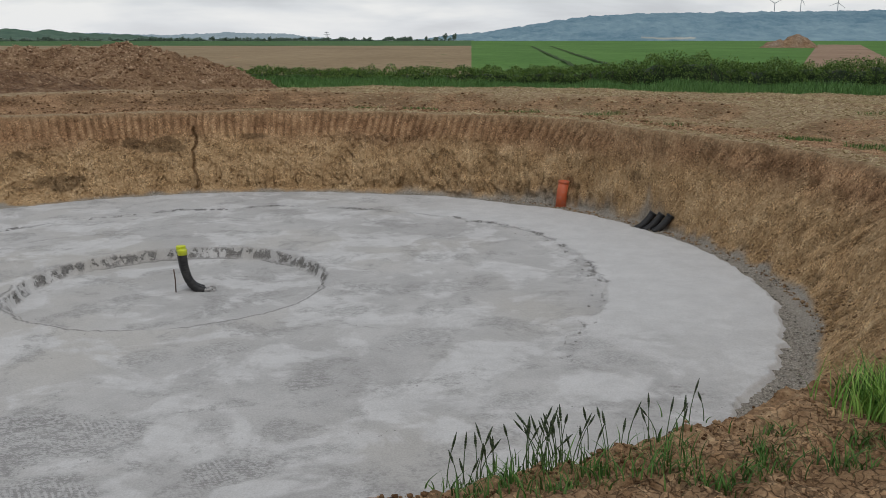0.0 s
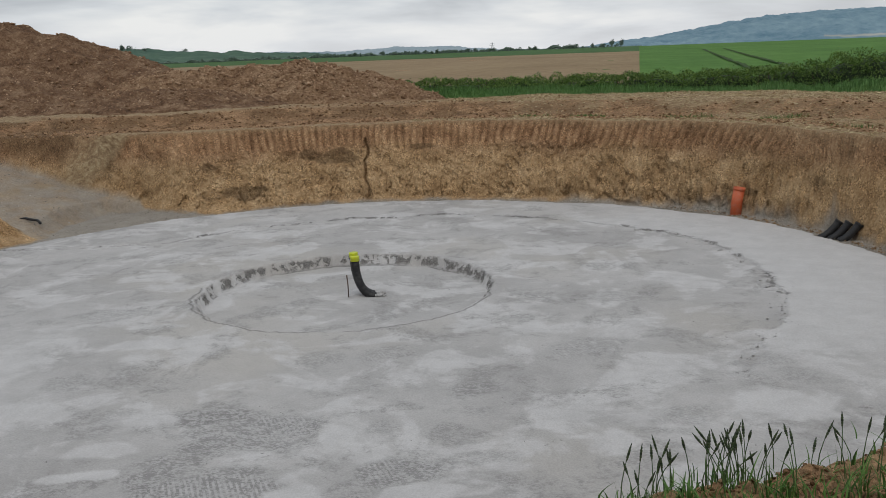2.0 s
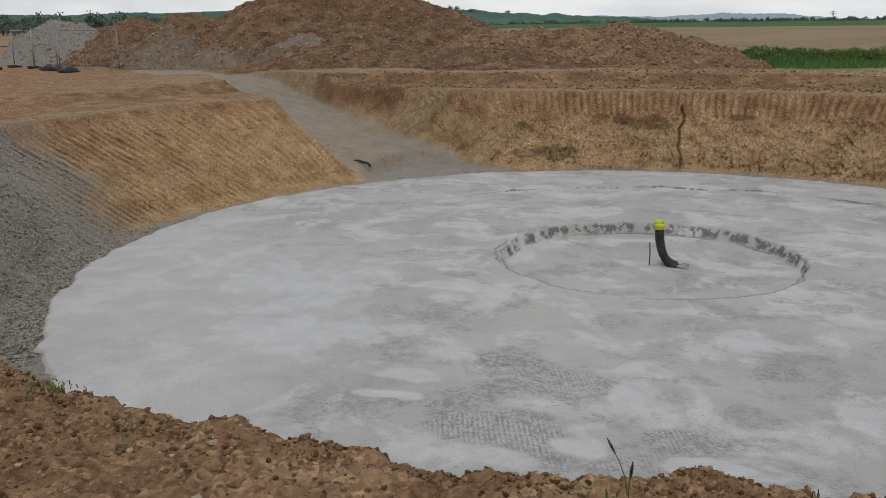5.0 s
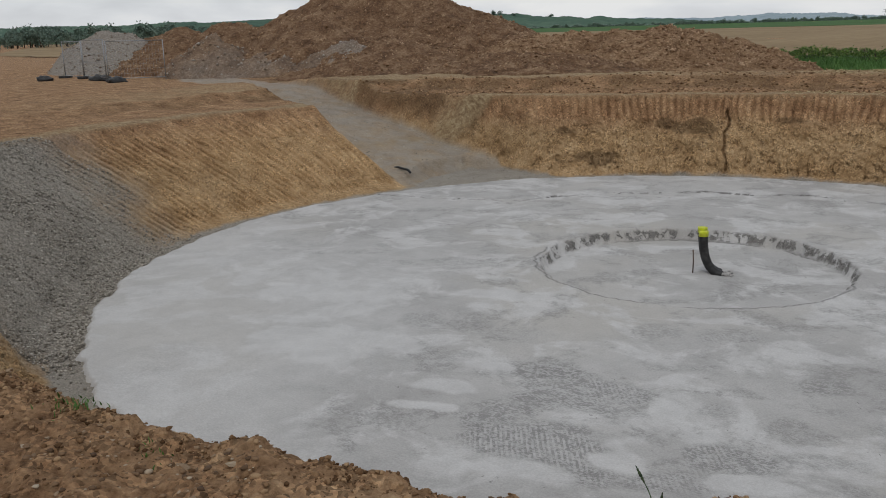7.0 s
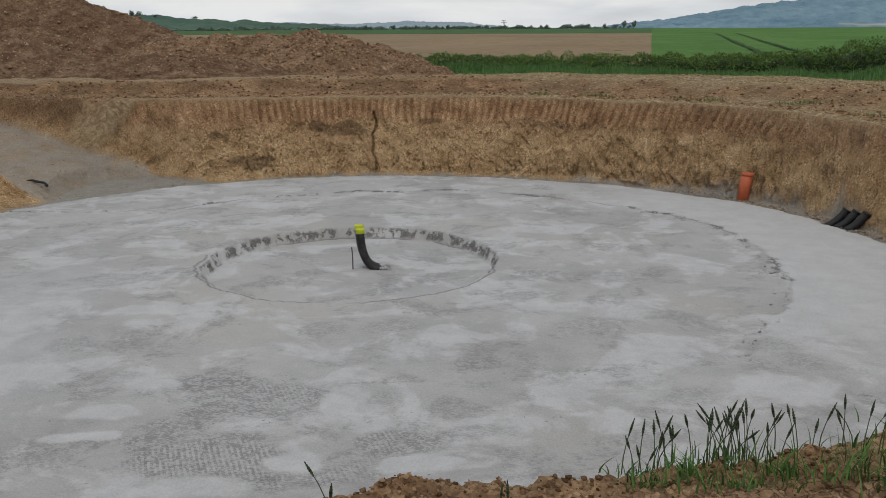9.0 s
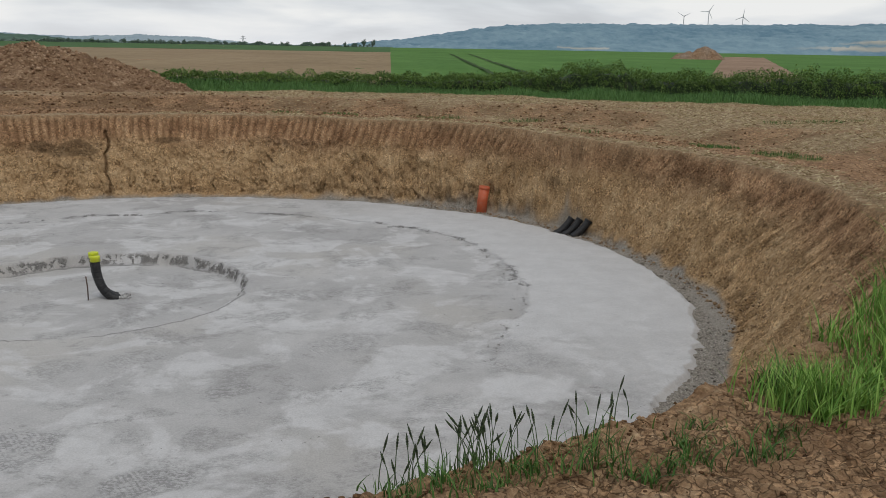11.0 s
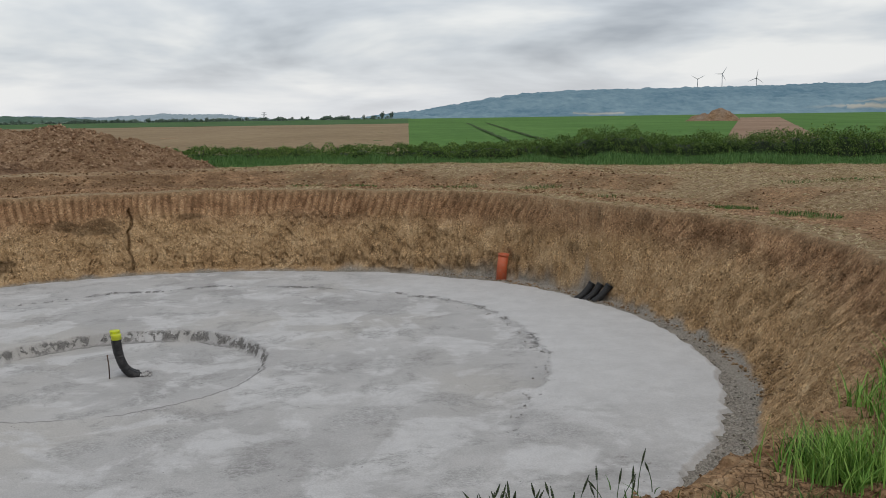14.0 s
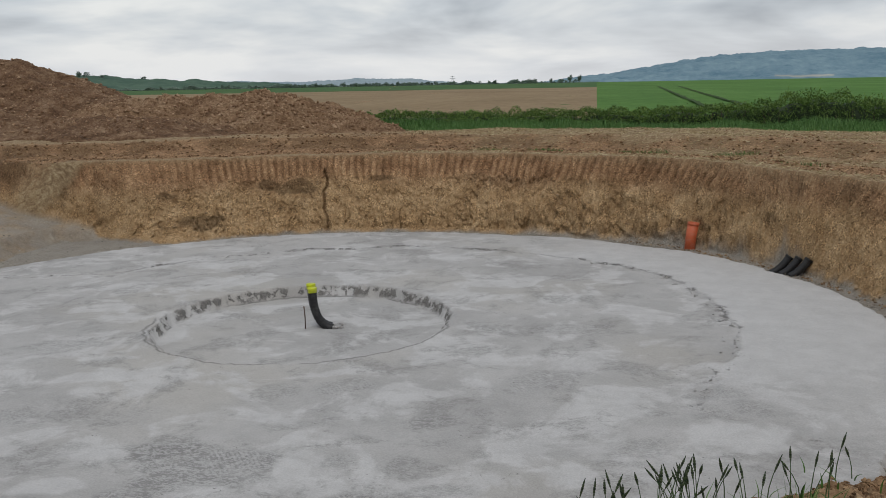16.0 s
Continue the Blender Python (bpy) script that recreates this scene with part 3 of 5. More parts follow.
MILKY = ((-3.0, 7.3, 0.38, 0.36), (-3.0, 8.5, 0.28, 0.28), (-5.6, 7.7, 0.42, 0.29), (-5.3, 7.2, 0.34, 0.12), (-1.8, 7.3, 0.4, 0.16), (-5.1, 8.6, 0.28, 0.15), (-4.0, 6.3, 0.69, 0.22), (1.8, 9.8, 0.58, 0.5), (-0.1, 8.6, 0.41, 0.43), (-7.5, 8.2, 0.9, 0.6), (-9.5, 9.8, 0.9, 0.5), (-6.8, 11.2, 0.7, 0.25))


def build_slab():
    d = np.radians(np.arange(0, 360, 0.3))
    rad = np.r_[0.001, np.arange(0.3, 2.2, 0.15), np.arange(2.2, 3.1, 0.03), np.arange(3.1, 4.9, 0.09), np.arange(4.9, 6.0, 0.035), np.arange(6.0, 6.6, 0.09), np.arange(6.6, 7.7, 0.03), np.arange(7.7, 9.2, 0.09), np.arange(9.2, 9.95, 0.03)]
    rad = np.unique(np.round(rad, 3))
    F, T = np.meshgrid(rad / 9.92, d, indexing="ij")
    edge = slab_radius(T)
    R = F * 9.92 + (edge + 0.20 - 9.92) * smooth(0.80, 1.0, F)
    X, Y = R * np.cos(T), R * np.sin(T)
    px, py = X + 0.32, Y - 0.06
    ang, rr = np.arctan2(py, px), np.hypot(px, py)
    ring = 2.61 + 0.10 * fbm(np.cos(ang) * 5, np.sin(ang) * 5, 3, 101) + 0.05 * fbm(np.cos(ang) * 25, np.sin(ang) * 25, 2, 102)
    step = smooth(-0.09, 0.05, rr - ring)
    z = -0.21 + 0.21 * step
    z = z + 0.025 * np.exp(-((rr - ring - 0.13) / 0.1) ** 2)
    z = z + 0.012 * fbm(X * 0.8, Y * 0.8, 3, 103) + 0.010 * fbm(X * 5, Y * 5, 3, 105)
    sr = seam_radius(T) + 0.30 * fbm(X * 0.9, Y * 0.9, 4, 107) + 0.1 * fbm(X * 5, Y * 5, 3, 108)
    lift = smooth(-0.03, 0.03, R - sr)
    z = z + 0.02 * lift
    # old pour line on the far half
    s2 = table(T, [(85, 5.9), (100, 5.4), (121, 5.2), (138, 5.24), (160, 5.3), (175, 5.5), (185, 12), (75, 12)]) + 0.3 * fbm(X * 0.9, Y * 0.9, 4, 117)
    z = z - 0.014 * smooth(0.05, 0.0, np.abs(R - s2)) * smooth(-0.02, 0.1, fbm(X * 1.2, Y * 1.2, 3, 118))
    lip = np.clip((R - (edge - 0.02)) / 0.2, 0, 1)
    z = z - 0.16 * lip ** 0.7
    wall = smooth(0.02, 0.2, step) * smooth(0.99, 0.85, step)
    stony = wall * smooth(-0.8, -0.3, np.sin(ang))
    stony = stony + 1.0 * smooth(0.16, 0.0, np.abs(R - sr)) * smooth(-0.05, 0.2, fbm(X * 2.5, Y * 2.5, 3, 111)) + 0.25 * smooth(0.06, 0.0, np.abs(R - s2)) * smooth(-0.02, 0.1, fbm(X * 1.2, Y * 1.2, 3, 118))
    fresh = smooth(0.0, 0.1, R - sr) * smooth(0.3, 0.6, np.cos(T + 0.05)) * np.where(T > 3.2, smooth(325, 346, np.degrees(T) + 14 * fbm(X * 0.8, Y * 0.8, 3, 131)), 1.0)
    fresh = np.maximum(fresh, 0.5 * smooth(-6.2, -7.6, X + CX + 0.30 * (Y + CY - 8) + 1.6 * fbm(X * 0.6, Y * 0.9, 4, 135)) * smooth(14, 11, Y + CY))
    # dark line along the step's foot, on the near side just outside its lip
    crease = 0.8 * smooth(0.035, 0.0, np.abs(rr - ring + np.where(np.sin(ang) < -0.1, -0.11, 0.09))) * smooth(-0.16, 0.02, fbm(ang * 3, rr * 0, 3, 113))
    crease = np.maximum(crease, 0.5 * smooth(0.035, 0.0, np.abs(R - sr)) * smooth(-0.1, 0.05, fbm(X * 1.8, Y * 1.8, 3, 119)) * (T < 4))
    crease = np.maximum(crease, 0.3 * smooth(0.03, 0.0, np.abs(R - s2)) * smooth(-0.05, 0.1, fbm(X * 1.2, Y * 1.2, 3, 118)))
    scrape, milk = np.zeros_like(X), np.zeros_like(X)
    ca, sa = math.cos(radians(20)), math.sin(radians(20))
    rag = 3.4 * fbm(X * 1.9, Y * 2.4, 4, 121) + 1.2 * fbm(X * 7, Y * 7, 3, 125)
    for i, (x, y, wx, wy) in enumerate(SCRAPES):
        dx, dy = X + CX - x, Y + CY - y
        q = ((dx * ca + dy * sa) / wx) ** 2 + ((dy * ca - dx * sa) / wy) ** 2 + rag * (0.55 if i < 8 else 1.0)
        scrape = np.maximum(scrape, (1.0 if i < 8 else 0.55) * smooth(1.9, 0.5, q))
    for x, y, wx, wy in MILKY:
        dx, dy = X + CX - x, Y + CY - y
        q = ((dx * ca + dy * sa) / wx) ** 2 + ((dy * ca - dx * sa) / wy) ** 2 + 2.8 * fbm(X * 2.0, Y * 2.4, 4, 127)
        milk = np.maximum(milk, 0.9 * smooth(1.45, 0.75, q))
    scrape = scrape * (1 - milk)
    dx, dy = X + CX + 3.85, Y + CY - 6.95
    tread = scrape * smooth(1.4, 0.9, ((dx * ca + dy * sa) / 0.75) ** 2 + ((dy * ca - dx * sa) / 0.42) ** 2 + 0.6 * fbm(X * 2, Y * 2, 3, 129))
    tread = np.maximum(tread, 0.6 * scrape * smooth(0.10, 0.2, fbm(X * 1.3 + 5, Y * 1.3, 3, 133)))
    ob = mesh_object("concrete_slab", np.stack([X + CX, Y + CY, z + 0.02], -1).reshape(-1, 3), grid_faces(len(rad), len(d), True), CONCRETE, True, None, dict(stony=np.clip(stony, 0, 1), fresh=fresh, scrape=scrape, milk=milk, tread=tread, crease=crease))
    # close the middle
    tagged(ob, "round pale grey concrete blinding slab with sunken middle circle", "floor", kind="structure")


build_slab()
# ---- far country: fields, hills ----
def field_material(name, stops, along=1.0):
    m = Mat(name, 0.95, 0.1)
    n = m.noise(0.06, 6, 0.65, m.coords(1.0, 0.35, 1.0))
    f = m.noise(0.9, 4, 0.7, m.coords(1.0, 0.3, 1.0))
    m.color(m.ramp(m.mix(0.4, n, f), *stops))
    return m.m


TAN_FIELD = field_material("tilled_field", ((0.35, (0.21, 0.15, 0.083)), (0.5, (0.265, 0.192, 0.11)), (0.66, (0.32, 0.24, 0.14))))
GREEN_FIELD = field_material("green_crop", ((0.35, (0.055, 0.135, 0.024)), (0.5, (0.08, 0.178, 0.034)), (0.66, (0.115, 0.225, 0.05))))
RUT = field_material("wheel_rut", ((0.35, (0.03, 0.06, 0.018)), (0.65, (0.06, 0.10, 0.03))))
FAR_FIELD = field_material("far_meadow", ((0.35, (0.045, 0.10, 0.03)), (0.5, (0.06, 0.125, 0.04)), (0.66, (0.09, 0.16, 0.055))))
TRACK = field_material("dirt_track", ((0.35, (0.22, 0.14, 0.09)), (0.65, (0.36, 0.25, 0.17))))


def sheet(name, corners, lift, material, label, nx=40, ny=60):
    """A field as a sheet that follows the ground. corners: near left, near right, far right, far left."""
    a, b, c, d = [np.array(p, float) for p in corners]
    s, t = np.meshgrid(np.linspace(0, 1, nx), np.linspace(0, 1, ny) ** 1.6)
    p = (a * (1 - s[..., None]) + b * s[..., None]) * (1 - t[..., None]) + (d * (1 - s[..., None]) + c * s[..., None]) * t[..., None]
    X, Y = p[..., 0], p[..., 1]
    z = np.maximum(ground_z(X, Y), 2.0) + lift + 0.02 * np.sin(Y * 0.5)
    ob = mesh_object(name, np.stack([X, Y, z], -1).reshape(-1, 3), grid_faces(ny, nx, False), material)
    return tagged(ob, label, "field", kind="structure")


sheet("field_tilled", [(-140, 76), (1.4, 43), (10.7, 330), (-520, 330)], 0.10, TAN_FIELD, "flat tan tilled field behind the hedge")
sheet("field_green", [(1.4, 43), (64, 28), (1500, 900), (48, 1500)], 0.12, GREEN_FIELD, "flat bright green young crop field with wheel tracks", 80, 90)
sheet("field_far", [(-1100, 330), (10.7, 330), (48, 1500), (-1900, 1500)], 0.10, FAR_FIELD, "far dark green meadow strip along the horizon")
sheet("dirt_track", [(17.9, 45), (24.9, 45), (171, 362), (156, 368)], 0.25, TRACK, "bare brown dirt track cut through green crop", 6, 90)
for near_x, far_x in ((8.5, 29.3), (11.1, 35.9)):
    sheet("wheel_track", [(near_x, 50), (near_x + 0.45, 50), (far_x + 1.0, 298), (far_x, 298)], 0.22, RUT, "dark wheel track through green crop", 3, 50)


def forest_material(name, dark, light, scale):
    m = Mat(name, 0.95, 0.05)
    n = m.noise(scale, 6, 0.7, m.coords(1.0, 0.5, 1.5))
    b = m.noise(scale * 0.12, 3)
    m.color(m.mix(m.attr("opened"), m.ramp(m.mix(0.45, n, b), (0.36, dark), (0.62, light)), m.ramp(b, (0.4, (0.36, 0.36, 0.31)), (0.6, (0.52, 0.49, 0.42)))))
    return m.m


# aerial haze is mixed into the hills' base colours, palest in HILL_FAR
HILL = forest_material("hazed_wooded_hill", (0.11, 0.20, 0.26), (0.24, 0.345, 0.39), 0.03)
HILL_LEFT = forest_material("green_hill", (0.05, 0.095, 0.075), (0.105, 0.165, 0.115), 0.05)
HILL_FAR = forest_material("hazed_hills", (0.25, 0.32, 0.36), (0.33, 0.40, 0.43), 0.02)


def ridge(name, dist, depth, profile, material, label, bump=3.0, seed=0, clear=()):
    """A long hill: profile gives azimuth and elevation (degrees, from the pit's near edge) of its crest."""
    az = np.arange(profile[0][0], profile[-1][0], 0.06)
    el = np.interp(az, [p[0] for p in profile], [p[1] for p in profile])
    crest = 4.08 + dist * np.tan(np.radians(el))
    rows = np.linspace(0, 1, 36)
    S, A = np.meshgrid(rows, np.radians(az), indexing="ij")
    D = dist - depth * (1 - S)
    hz = 1.5 + (crest[None, :] - 1.5) * np.sin(S * np.pi / 2) ** 1.3
    X, Y = D * np.sin(A), D * np.cos(A)
    E = np.degrees(np.arctan((hz - 4.1) / D))
    hz = hz + smooth(0.03, 0.3, S) * bump * (fbm(X / 60, Y / 60, 3, seed) + 0.7 * fbm(X / 14, Y / 14, 2, seed + 1))
    Z = np.degrees(A)
    opened = np.zeros_like(E)
    for a0, a1, e0, e1 in clear:
        q = smooth(a0, a0 + 0.35 * (a1 - a0), Z) * smooth(a1, a1 - 0.2, Z)
        opened = np.maximum(opened, q * (np.abs(E - (e0 + e1) / 2) < (e1 - e0) / 2 * np.clip((Z - a0) / (0.5 * (a1 - a0)), 0.2, 1)))
    ob = mesh_object(name, np.stack([X, Y, hz], -1).reshape(-1, 3), grid_faces(len(rows), len(az), False), material, True, None, dict(opened=opened))
    return tagged(ob, label, "hill", kind="structure")


ridge("hill_far", 4300, 300, [(-62, 0.2), (-30, 0.5), (-21, 0.62), (-17, 0.52), (-14, 0.66), (-10, 0.6), (-7, 0.3), (0, 0.1)], HILL_FAR, "distant hills on the horizon, painted pale blue with haze", 8, 201)
ridge("hill_wooded", 3000, 900, [(-5, -0.1), (-2.6, 0.12), (-0.4, 0.38), (3.2, 0.77), (5, 1.04), (8.8, 1.6), (12.5, 1.8), (16, 1.83), (21.6, 1.81), (25, 1.84), (30, 1.86), (33.3, 1.95), (36.9, 2.05), (50, 2.0), (80, 1.2)], HILL, "long wooded hill, forest painted bluish green with haze", 8, 211, ((26.0, 38, 0.40, 0.72), (28.5, 36, 0.80, 1.02), (31.6, 33.4, 1.55, 1.8), (11, 16, 0.36, 0.44)))
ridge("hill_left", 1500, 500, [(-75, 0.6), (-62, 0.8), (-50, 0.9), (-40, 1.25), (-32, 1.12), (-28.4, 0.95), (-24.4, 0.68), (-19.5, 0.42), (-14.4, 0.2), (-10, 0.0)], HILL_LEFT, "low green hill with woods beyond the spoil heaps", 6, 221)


# ---- spoil heaps ----
def heap_material():
    m = Mat("spoil", 0.95, 0.15)
    mid = m.noise(1.2, 6, 0.65)
    fine = m.noise(9, 6, 0.7)
    col = m.ramp(m.mix(0.5, mid, fine), (0.38, (0.085, 0.047, 0.027)), (0.5, (0.19, 0.112, 0.064)), (0.63, (0.35, 0.24, 0.15)))
    grey = m.ramp(fine, (0.35, (0.20, 0.17, 0.14)), (0.65, (0.38, 0.35, 0.31)))
    pale = m.ramp(m.mix(0.5, mid, fine), (0.38, (0.14, 0.08, 0.043)), (0.5, (0.28, 0.175, 0.10)), (0.63, (0.46, 0.325, 0.205)))
    col = m.mix(m.attr("tan"), col, pale)
    m.color(m.mix(m.attr("grey"), col, grey))
    m.bump(m.math("ADD", fine, m.noise(30, 4)), 0.8, 0.08)
    return m.m


SPOIL = heap_material()


HEAPS = []


def heap(name, lumps, box, label, grey=0.0, step=0.16, seed=0, rough=1.0, tan=0.0):
    """Loose spoil: the upper hull of some cones on the ground, with clods."""
    xs, ys = np.arange(box[0], box[2], step), np.arange(box[1], box[3], step)
    X, Y = np.meshgrid(xs, ys)
    base = ground_z(X, Y)
    wx, wy = X + 1.6 * fbm(X * 0.35, Y * 0.35, 3, seed + 5), Y + 1.6 * fbm(X * 0.35, Y * 0.35, 3, seed + 6)
    h = np.full_like(X, -1.0)
    for x, y, top, sx, sy in lumps:
        q = np.hypot((wx - x) / sx, (wy - y) / sy)
        h = np.maximum(h, top * (1.06 - np.sqrt(q * q + 0.012)))
    h = np.where(base < 1.9, -1.0, h)
    solid = h > 0.0
    on = smooth(-0.1, 0.3, h)
    h = h + on * rough * (0.26 * fbm(X * 0.9, Y * 0.9, 4, seed, 0.6) + 0.20 * fbm(X * 3.1, Y * 3.1, 2, seed + 2))
    HEAPS.append((X[h > 0.15], Y[h > 0.15], (base + h)[h > 0.15], grey, tan))
    Z = np.where(solid, base + np.maximum(h, 0.02), base - 0.3)
    faces = grid_faces(len(ys), len(xs), False)
    faces = faces[solid.ravel()[faces].any(1)]
    g = np.clip(grey * (0.55 + 1.6 * fbm(X * 0.3, Y * 0.3, 3, seed + 9)) if grey < 1 else np.full_like(X, 1.0), 0, 1)
    ob = mesh_object(name, np.stack([X, Y, Z], -1).reshape(-1, 3), faces, SPOIL, True, None, dict(grey=g, tan=np.full_like(X, tan)))
    return tagged(ob, label, "heap")


heap("spoil_heap", [(-33, 40.2, 5.0, 10.5, 8.5), (-30.5, 40.8, 4.6, 9, 8), (-28.0, 41.2, 3.8, 8.0, 8), (-23.7, 39.4, 2.3, 7.2, 6), (-40.5, 37.6, 3.0, 9, 6), (-47.3, 38.5, 2.8, 9, 6), (-18.5, 32.8, 1.0, 6, 4), (-25, 34, 1.7, 7, 5)],
     (-60, 27, -9, 54), "large reddish-brown heap of loose excavated earth", seed=301, step=0.14)
heap("spoil_heap", [(-17.6, 36.8, 1.9, 5.2, 4.0), (-15.8, 37.2, 2.0, 5.2, 4.0), (-14.0, 37.6, 1.95, 5.2, 4.0), (-12.2, 38.2, 1.8, 4.8, 3.9), (-19.6, 36.8, 1.8, 4.8, 4.0)], (-27, 31, -5, 44), "lower tan heap of loose excavated earth", seed=331, step=0.11, tan=0.8)
heap("rubble_heap", [(-28.1, 33.6, 1.75, 4.2, 3.0), (-32.1, 33.6, 1.5, 3.6, 2.8), (-36.4, 33.0, 2.3, 3.4, 3.0), (-24.5, 33.6, 1.2, 4.5, 3)], (-43, 29, -18, 38), "low mixed heap of grey rubble and brown soil", 0.62, seed=361, step=0.11)
heap("gravel_heap", [(-49.4, 35.5, 2.75, 4.6, 4)], (-57, 29, -42, 42), "pale grey gravel heap beside the fence", 1.0, seed=391, rough=0.5)
heap("soil_mound", [(96.5, 241.5, 3.9, 6, 6), (92, 243, 2.6, 5, 5)], (82, 232, 106, 254), "far brown soil mound beside the dirt track", 0.35, seed=401, step=0.5, tan=0.6)
# ---- plastic pipes ----
def plastic(name, col, rough=0.45, dirt=(0.35, 0.33, 0.3), amount=0.25):
    m = Mat(name, rough, 0.4)
    n = m.noise(9, 5, 0.6)
    m.color(m.mix(m.span(n, 0.5, 0.75, 0.0, amount), col, dirt))
    m.bump(m.noise(60, 3), 0.1, 0.004)
    return m.m


ORANGE = plastic("orange_pvc", (0.56, 0.125, 0.05))
BLACK = plastic("black_pe", (0.016, 0.016, 0.017), 0.5, (0.2, 0.19, 0.18), 0.2)
DARK = plastic("pipe_bore", (0.01, 0.01, 0.01), 0.8)
YELLOW = plastic("yellow_cap", (0.62, 0.68, 0.03), 0.4)
STEEL = plastic("rusty_steel", (0.10, 0.07, 0.055), 0.6, (0.2, 0.09, 0.04), 0.6)


def tube(path, radius, sides=20, ribs=0.0, pitch=0.05, inner=None):
    """A bmesh tube swept along a path of points; ribs: depth of its corrugation."""
    pts = [Vector(p) for p in path]
    bm = bmesh.new()
    if ribs:
        fine, length = [], 0.0
        for a, b in zip(pts, pts[1:]):
            n = max(2, int((b - a).length / (pitch / 4)))
            fine += [a.lerp(b, i / n) for i in range(n)]
        pts = fine + [pts[-1]]
    rings, run, ref = [], 0.0, Vector((0, 0, 1))
    for i, p in enumerate(pts):
        d = (pts[min(i + 1, len(pts) - 1)] - pts[max(i - 1, 0)]).normalized()
        if i:
            run += (p - pts[i - 1]).length
        side = d.cross(Vector((0.31, 0.95, 0.02))).normalized()
        up = d.cross(side).normalized()
        r = radius - (ribs if ribs and (run / pitch) % 1.0 < 0.42 else 0.0)
        rings.append([bm.verts.new(p + (side * math.cos(2 * math.pi * k / sides) + up * math.sin(2 * math.pi * k / sides)) * r) for k in range(sides)])
    if inner:
        d = (pts[-1] - pts[-2]).normalized()
        for depth, rr in ((0.0, inner), (-0.25, inner * 0.98)):
            c = pts[-1] + d * depth
            last = rings[-1]
            centre = sum((v.co for v in rings[len(pts) - 1]), Vector()) / sides
            base = [(v.co - centre).normalized() for v in rings[len(pts) - 1]]
            rings.append([bm.verts.new(c + q * rr) for q in base])
    for a, b in zip(rings, rings[1:]):
        for k in range(sides):
            bm.faces.new((a[k], a[(k + 1) % sides], b[(k + 1) % sides], b[k]))
    bm.faces.new(rings[0][::-1])
    bm.faces.new(rings[-1])
    bmesh.ops.recalc_face_normals(bm, faces=bm.faces)
    return bm


def bend(start, end, lift, n=14):
    """A curve that leaves the ground flat and turns upright."""
    a, b = Vector(start), Vector(end)
    c = Vector((b.x, b.y, a.z)) + Vector((0, 0, lift))
    return [a * (1 - t) ** 2 + c * 2 * t * (1 - t) + b * t * t for t in [i / n for i in range(n + 1)]]


# upright orange drain pipe with socket
orange = thing("drain_pipe", (3.05, 22.05, 0.0), "upright orange plastic drain pipe standing in gravel", "pipe")
part("pipe_body", tube([(0, 0, -0.2), (0.035, 0.0, 0.3), (0.075, 0.0, 0.60)], 0.135, 28), ORANGE, orange)
part("socket", tube([(0.071, 0, 0.575), (0.077, 0, 0.61), (0.081, 0, 0.645)], 0.144, 28, inner=0.132), ORANGE, orange, "pale orange socket rim")

# three black cable ducts leaning out of the gravel
for k, (dx, dy) in enumerate(((0.0, 0.0), (0.16, -0.15), (0.32, -0.31))):
    duct = thing("cable_duct", (4.60 + dx, 19.33 + dy, 0.02), "black corrugated plastic duct leaning out of the concrete edge", "pipe", "ducts at the slab edge")
    part("duct_body", tube([(-0.18, -0.03, -0.07), (-0.08, -0.02, -0.02), (0.02, -0.01, 0.06), (0.12, 0.0, 0.17), (0.21, 0.01, 0.30)], 0.085, 18, 0.008, 0.045, inner=0.068), BLACK, duct)
    part("end_collar", tube([(0.188, 0.008, 0.268), (0.216, 0.011, 0.309)], 0.092, 18, inner=0.068), BLACK, duct)

# pair of capped ducts in the middle of the slab
for k, (dx, dy, top) in enumerate(((0.0, 0.0, 0.62), (-0.06, 0.13, 0.66))):
    duct = thing("capped_duct", (-4.33 + dx, 14.72 + dy, -0.17), "black corrugated duct rising in a bend with yellow cap", "pipe", "capped ducts in the sunken circle")
    body = part("duct_body", tube(bend((0.10, 0.0, -0.02), (-0.26, 0.0, top + 0.08), 0.02), 0.078, 18, 0.007, 0.045), BLACK, duct)
    part("cap", tube([(-0.26, 0, top + 0.02), (-0.262, 0, top + 0.10), (-0.262, 0, top + 0.11)], 0.084, 20), YELLOW, duct, "bright yellow plastic end cap")
    bm = bmesh.new()
    rnd = random.Random(40 + k)
    for i in range(26):
        a = rnd.uniform(0, 6.28)
        d = rnd.uniform(0.03, 0.16)
        bmesh.ops.create_icosphere(bm, subdivisions=1, radius=rnd.uniform(0.012, 0.035), matrix=Matrix.Translation((0.12 + d * math.cos(a) * 1.2, d * math.sin(a) * 0.8, 0.005)))
    tagged(part("mortar_collar", bm, CONCRETE, duct, "rough mortar splashed round the foot"), kind="stuff")
rod = thing("steel_rod", (-4.72, 14.62, -0.17), "thin rusty reinforcing rod standing in the slab", "rod")
part("rod_body", tube([(0, 0, -0.05), (0.003, 0, 0.2), (-0.012, 0, 0.40)], 0.011, 10), STEEL, rod)

# survey stake in the stubble
WOOD = Mat("stake_wood", 0.8)
WOOD.color(WOOD.ramp(WOOD.noise(14, 5, 0.6, WOOD.coords(8, 8, 1)), (0.35, (0.34, 0.20, 0.10)), (0.65, (0.55, 0.38, 0.22))))
stake = thing("survey_stake", (17.6, 27.8, float(ground_z(np.array(17.6), np.array(27.8)))), "short pale wooden survey stake in the stubble", "stake")
bm = bmesh.new()
